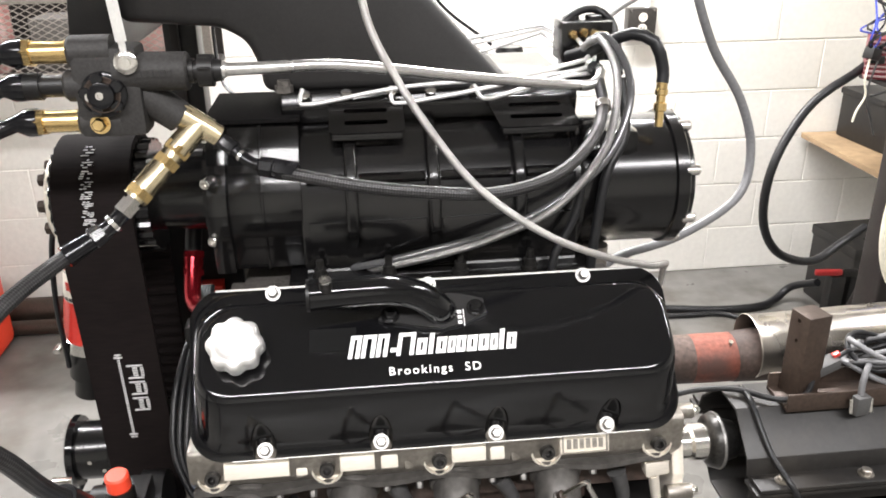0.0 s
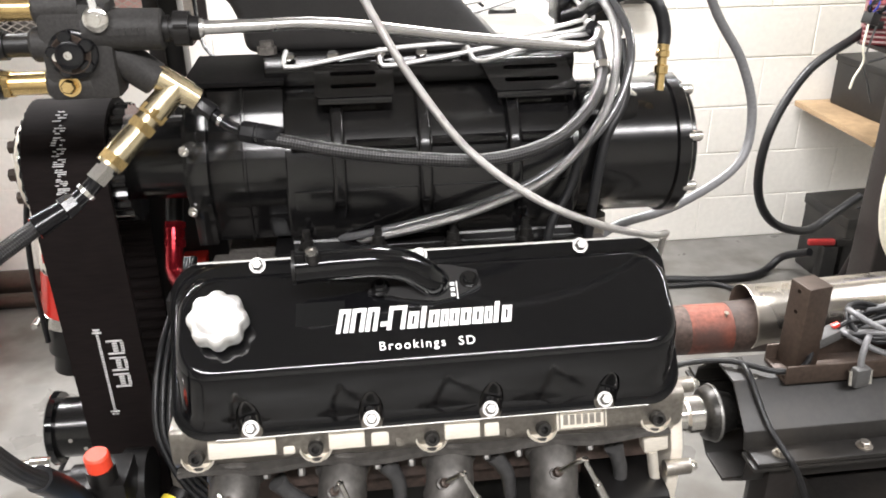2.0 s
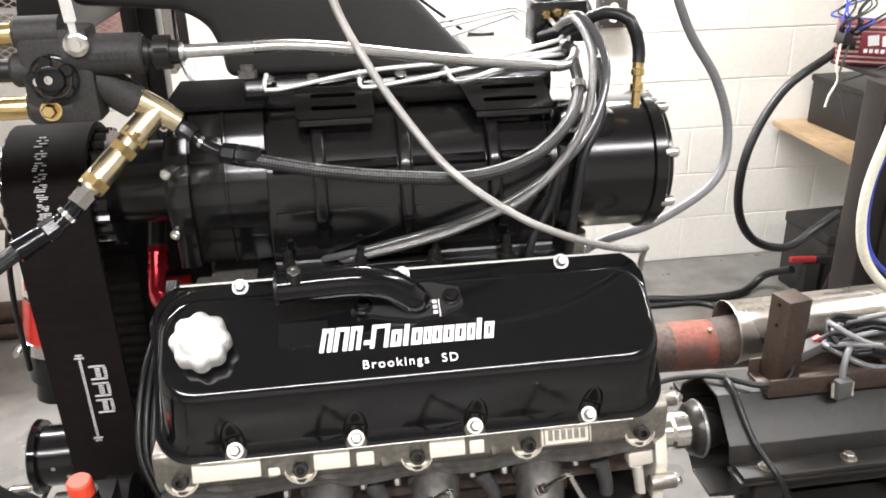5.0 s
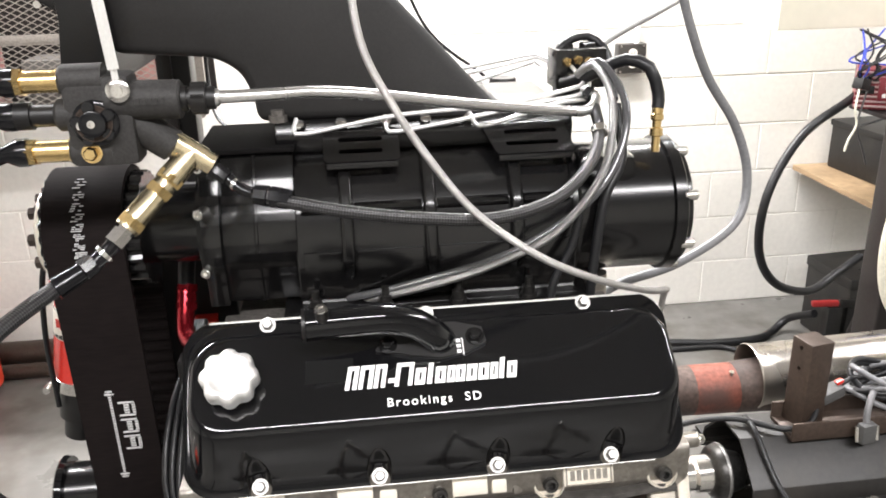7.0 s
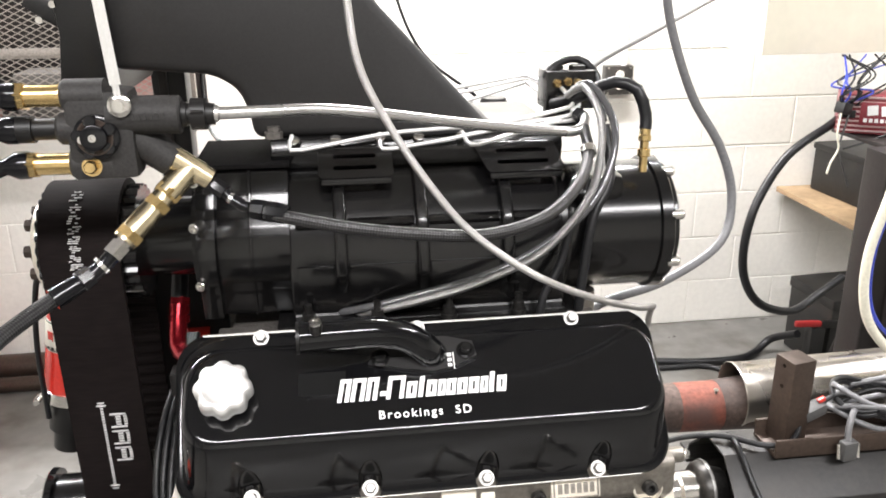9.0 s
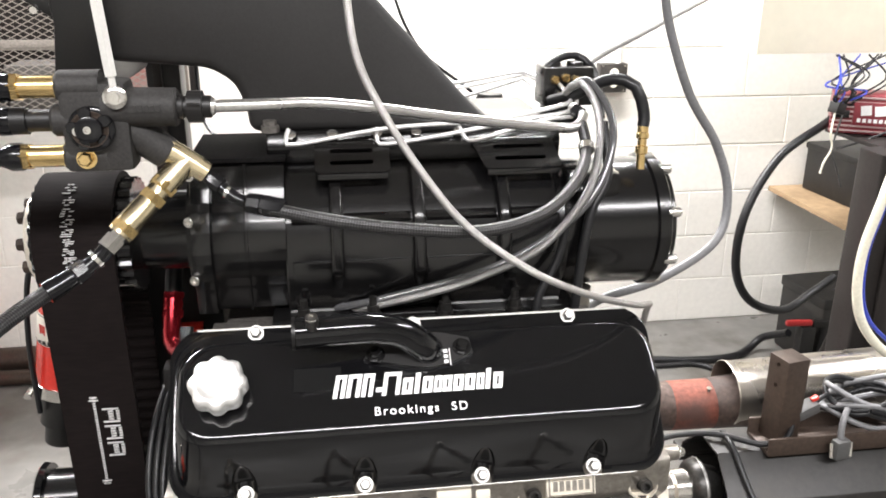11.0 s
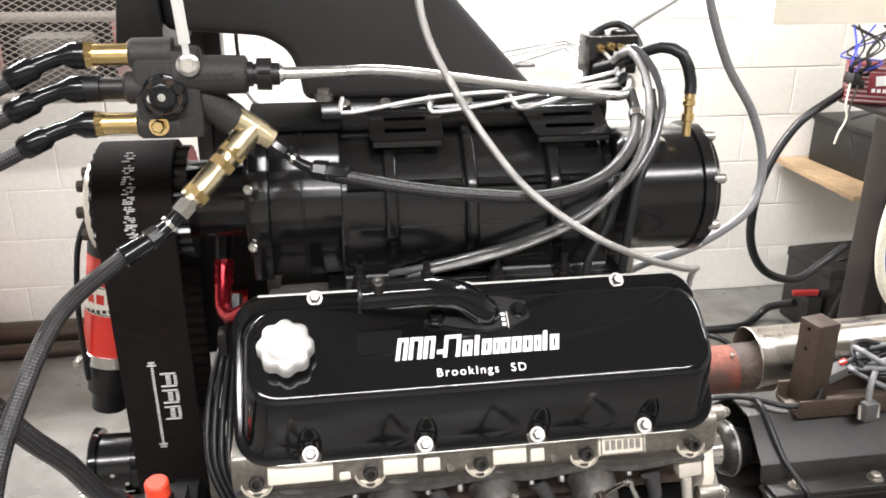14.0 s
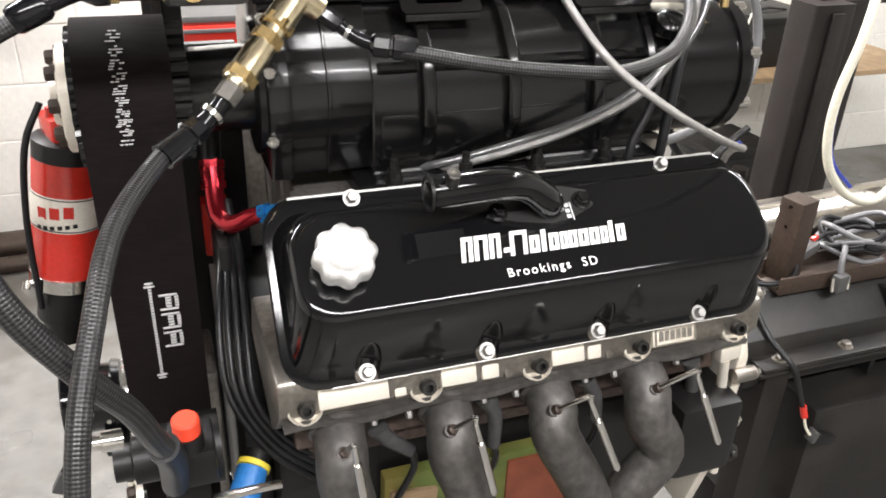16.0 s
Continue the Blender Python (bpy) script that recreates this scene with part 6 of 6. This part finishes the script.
def build_tool_chest():
    """A low chest of drawers against the wall, behind the engine."""
    c = thing("tool_chest", "red enamelled steel tool chest against the block wall", "tool chest")
    x0, x1, y0, y1 = -0.185, 0.16, 2.92, 3.24
    part("body", box(((x0 + x1) / 2, (y0 + y1) / 2 + 0.008, 0.445), (x1 - x0, y1 - y0 - 0.016, 0.89), bevel=0.006), RED_PAINT, c)
    part("top_tray", box(((x0 + x1) / 2, (y0 + y1) / 2, 0.9), (x1 - x0 + 0.01, y1 - y0, 0.02), bevel=0.004), CONNECTOR, c, "dark grey rubber top mat")
    for k, (lo, hi) in enumerate(((0.06, 0.3), (0.31, 0.52), (0.53, 0.7), (0.71, 0.8), (0.81, 0.88))):
        drawer = part("drawer", box(((x0 + x1) / 2, y0, (lo + hi) / 2), (x1 - x0 - 0.02, 0.016, hi - lo), bevel=0.003), RED_PAINT, c)
        part("drawer_pull", box(((x0 + x1) / 2, y0 - 0.012, hi - 0.014), (x1 - x0 - 0.04, 0.014, 0.012), bevel=0.003), CONNECTOR, drawer, "dark grey drawer pull")
    return c


build_tool_chest()


def build_cage():
    c = thing("wire_cage", "expanded steel mesh cage above the bench", "cage")
    x0, x1, z0, z1, y = -2.3, -0.42, 1.12, 2.2, 2.5
    bm = bmesh.new()
    dx, dz, w = 0.034, 0.0088, 0.0024
    rows, cols = int((z1 - z0) / dz), int((x1 - x0) / dx)
    for r in range(rows):
        z = z0 + r * dz
        if z > 1.75:
            break
        for k in range(cols):
            x = x0 + (k + 0.5 * (r % 2)) * dx
            for s in (-1, 1):
                a, b = Vector((x, y, z)), Vector((x + s * dx / 2, y + 0.004, z + dz))
                n = Vector((-(b - a).z, 0, (b - a).x)).normalized() * w / 2
                q = [bm.verts.new(p) for p in (a - n, a + n, b + n, b - n)]
                q2 = [bm.verts.new(v.co + Vector((0, 0.003, 0))) for v in q]
                bm.faces.new(q)
                bm.faces.new(q2[::-1])
                bm.faces.new((q[0], q2[0], q2[1], q[1])), bm.faces.new((q[2], q2[2], q2[3], q[3]))
    tagged(part("mesh", bm, MESH_STEEL, c, "expanded steel mesh", sharp=30), kind="stuff")
    part("cross_bar", box(((x0 + x1) / 2, y + 0.012, 1.345), (x1 - x0, 0.02, 0.028), bevel=0.002), MESH_STEEL, c)
    part("lower_bar", box(((x0 + x1) / 2, y + 0.012, z0), (x1 - x0, 0.025, 0.03), bevel=0.002), MESH_STEEL, c)
    part("side_bar", box((x1, y + 0.012, (z0 + z1) / 2), (0.03, 0.025, z1 - z0), bevel=0.002), MESH_STEEL, c)
    part("shelf", box(((x0 + x1) / 2, y + 0.17, z0 - 0.005), (x1 - x0, 0.32, 0.02), bevel=0.002), RACK_PAINT, c)
    part("cage_roof", box(((x0 + x1) / 2, y + 0.17, z1), (x1 - x0, 0.32, 0.02), bevel=0.002), RACK_PAINT, c)
    part("back_board", box(((x0 + x1) / 2, y + 0.32, (z0 + z1) / 2), (x1 - x0, 0.02, z1 - z0), bevel=0.002), RACK_PAINT, c)
    for x in (x0 + 0.02, x1 - 0.02):
        part("hanger", box((x, y + 0.28, (z1 + CEILING) / 2), (0.03, 0.03, CEILING - z1)), RACK_PAINT, c)
    return c


build_cage()
rng = random.Random(12)
for k in range(7):
    w, h = 0.14 + 0.12 * rng.random(), 0.1 + 0.13 * rng.random()
    s = solo("stored_box", box((-2.1 + 0.25 * k, 2.65 + 0.03 * rng.random(), 1.125 + h / 2), (w, 0.16, h), (0, 0, 10 * rng.random()), 0.006), PINK_BOARD if k % 2 == 0 else INTAKE_CAST, "faded red cardboard box stored in the cage" if k % 2 == 0 else "dull grey box stored in the cage", "box", "boxes in the cage")

# ---------------------------------------------------------------- wall blocks
def build_blocks():
    course, length, joint = 0.205, 0.406, 0.006
    bm = box((0, 0, 0), (length - joint, 0.024, course - joint))
    front = [e for e in bm.edges if all(v.co.y < 0 for v in e.verts)]
    bmesh.ops.bevel(bm, geom=front, offset=0.002, segments=2, profile=0.5, affect="EDGES")
    me = bpy.data.meshes.new("block")
    bm.to_mesh(me)
    bm.free()
    me.materials.append(BLOCK_PAINT)
    rng = random.Random(3)
    for row in range(14):
        start = 1.335 if row % 2 else 1.541
        x = start - length * int((start - X0) / length)
        while x < X1 - length:
            ob = new("block", me)
            ob.parent = wall_back
            ob.location = (x + length / 2, Y1 + 0.0185 + 0.0008 * rng.random(), course * (row + 0.5))
            x += length


build_blocks()
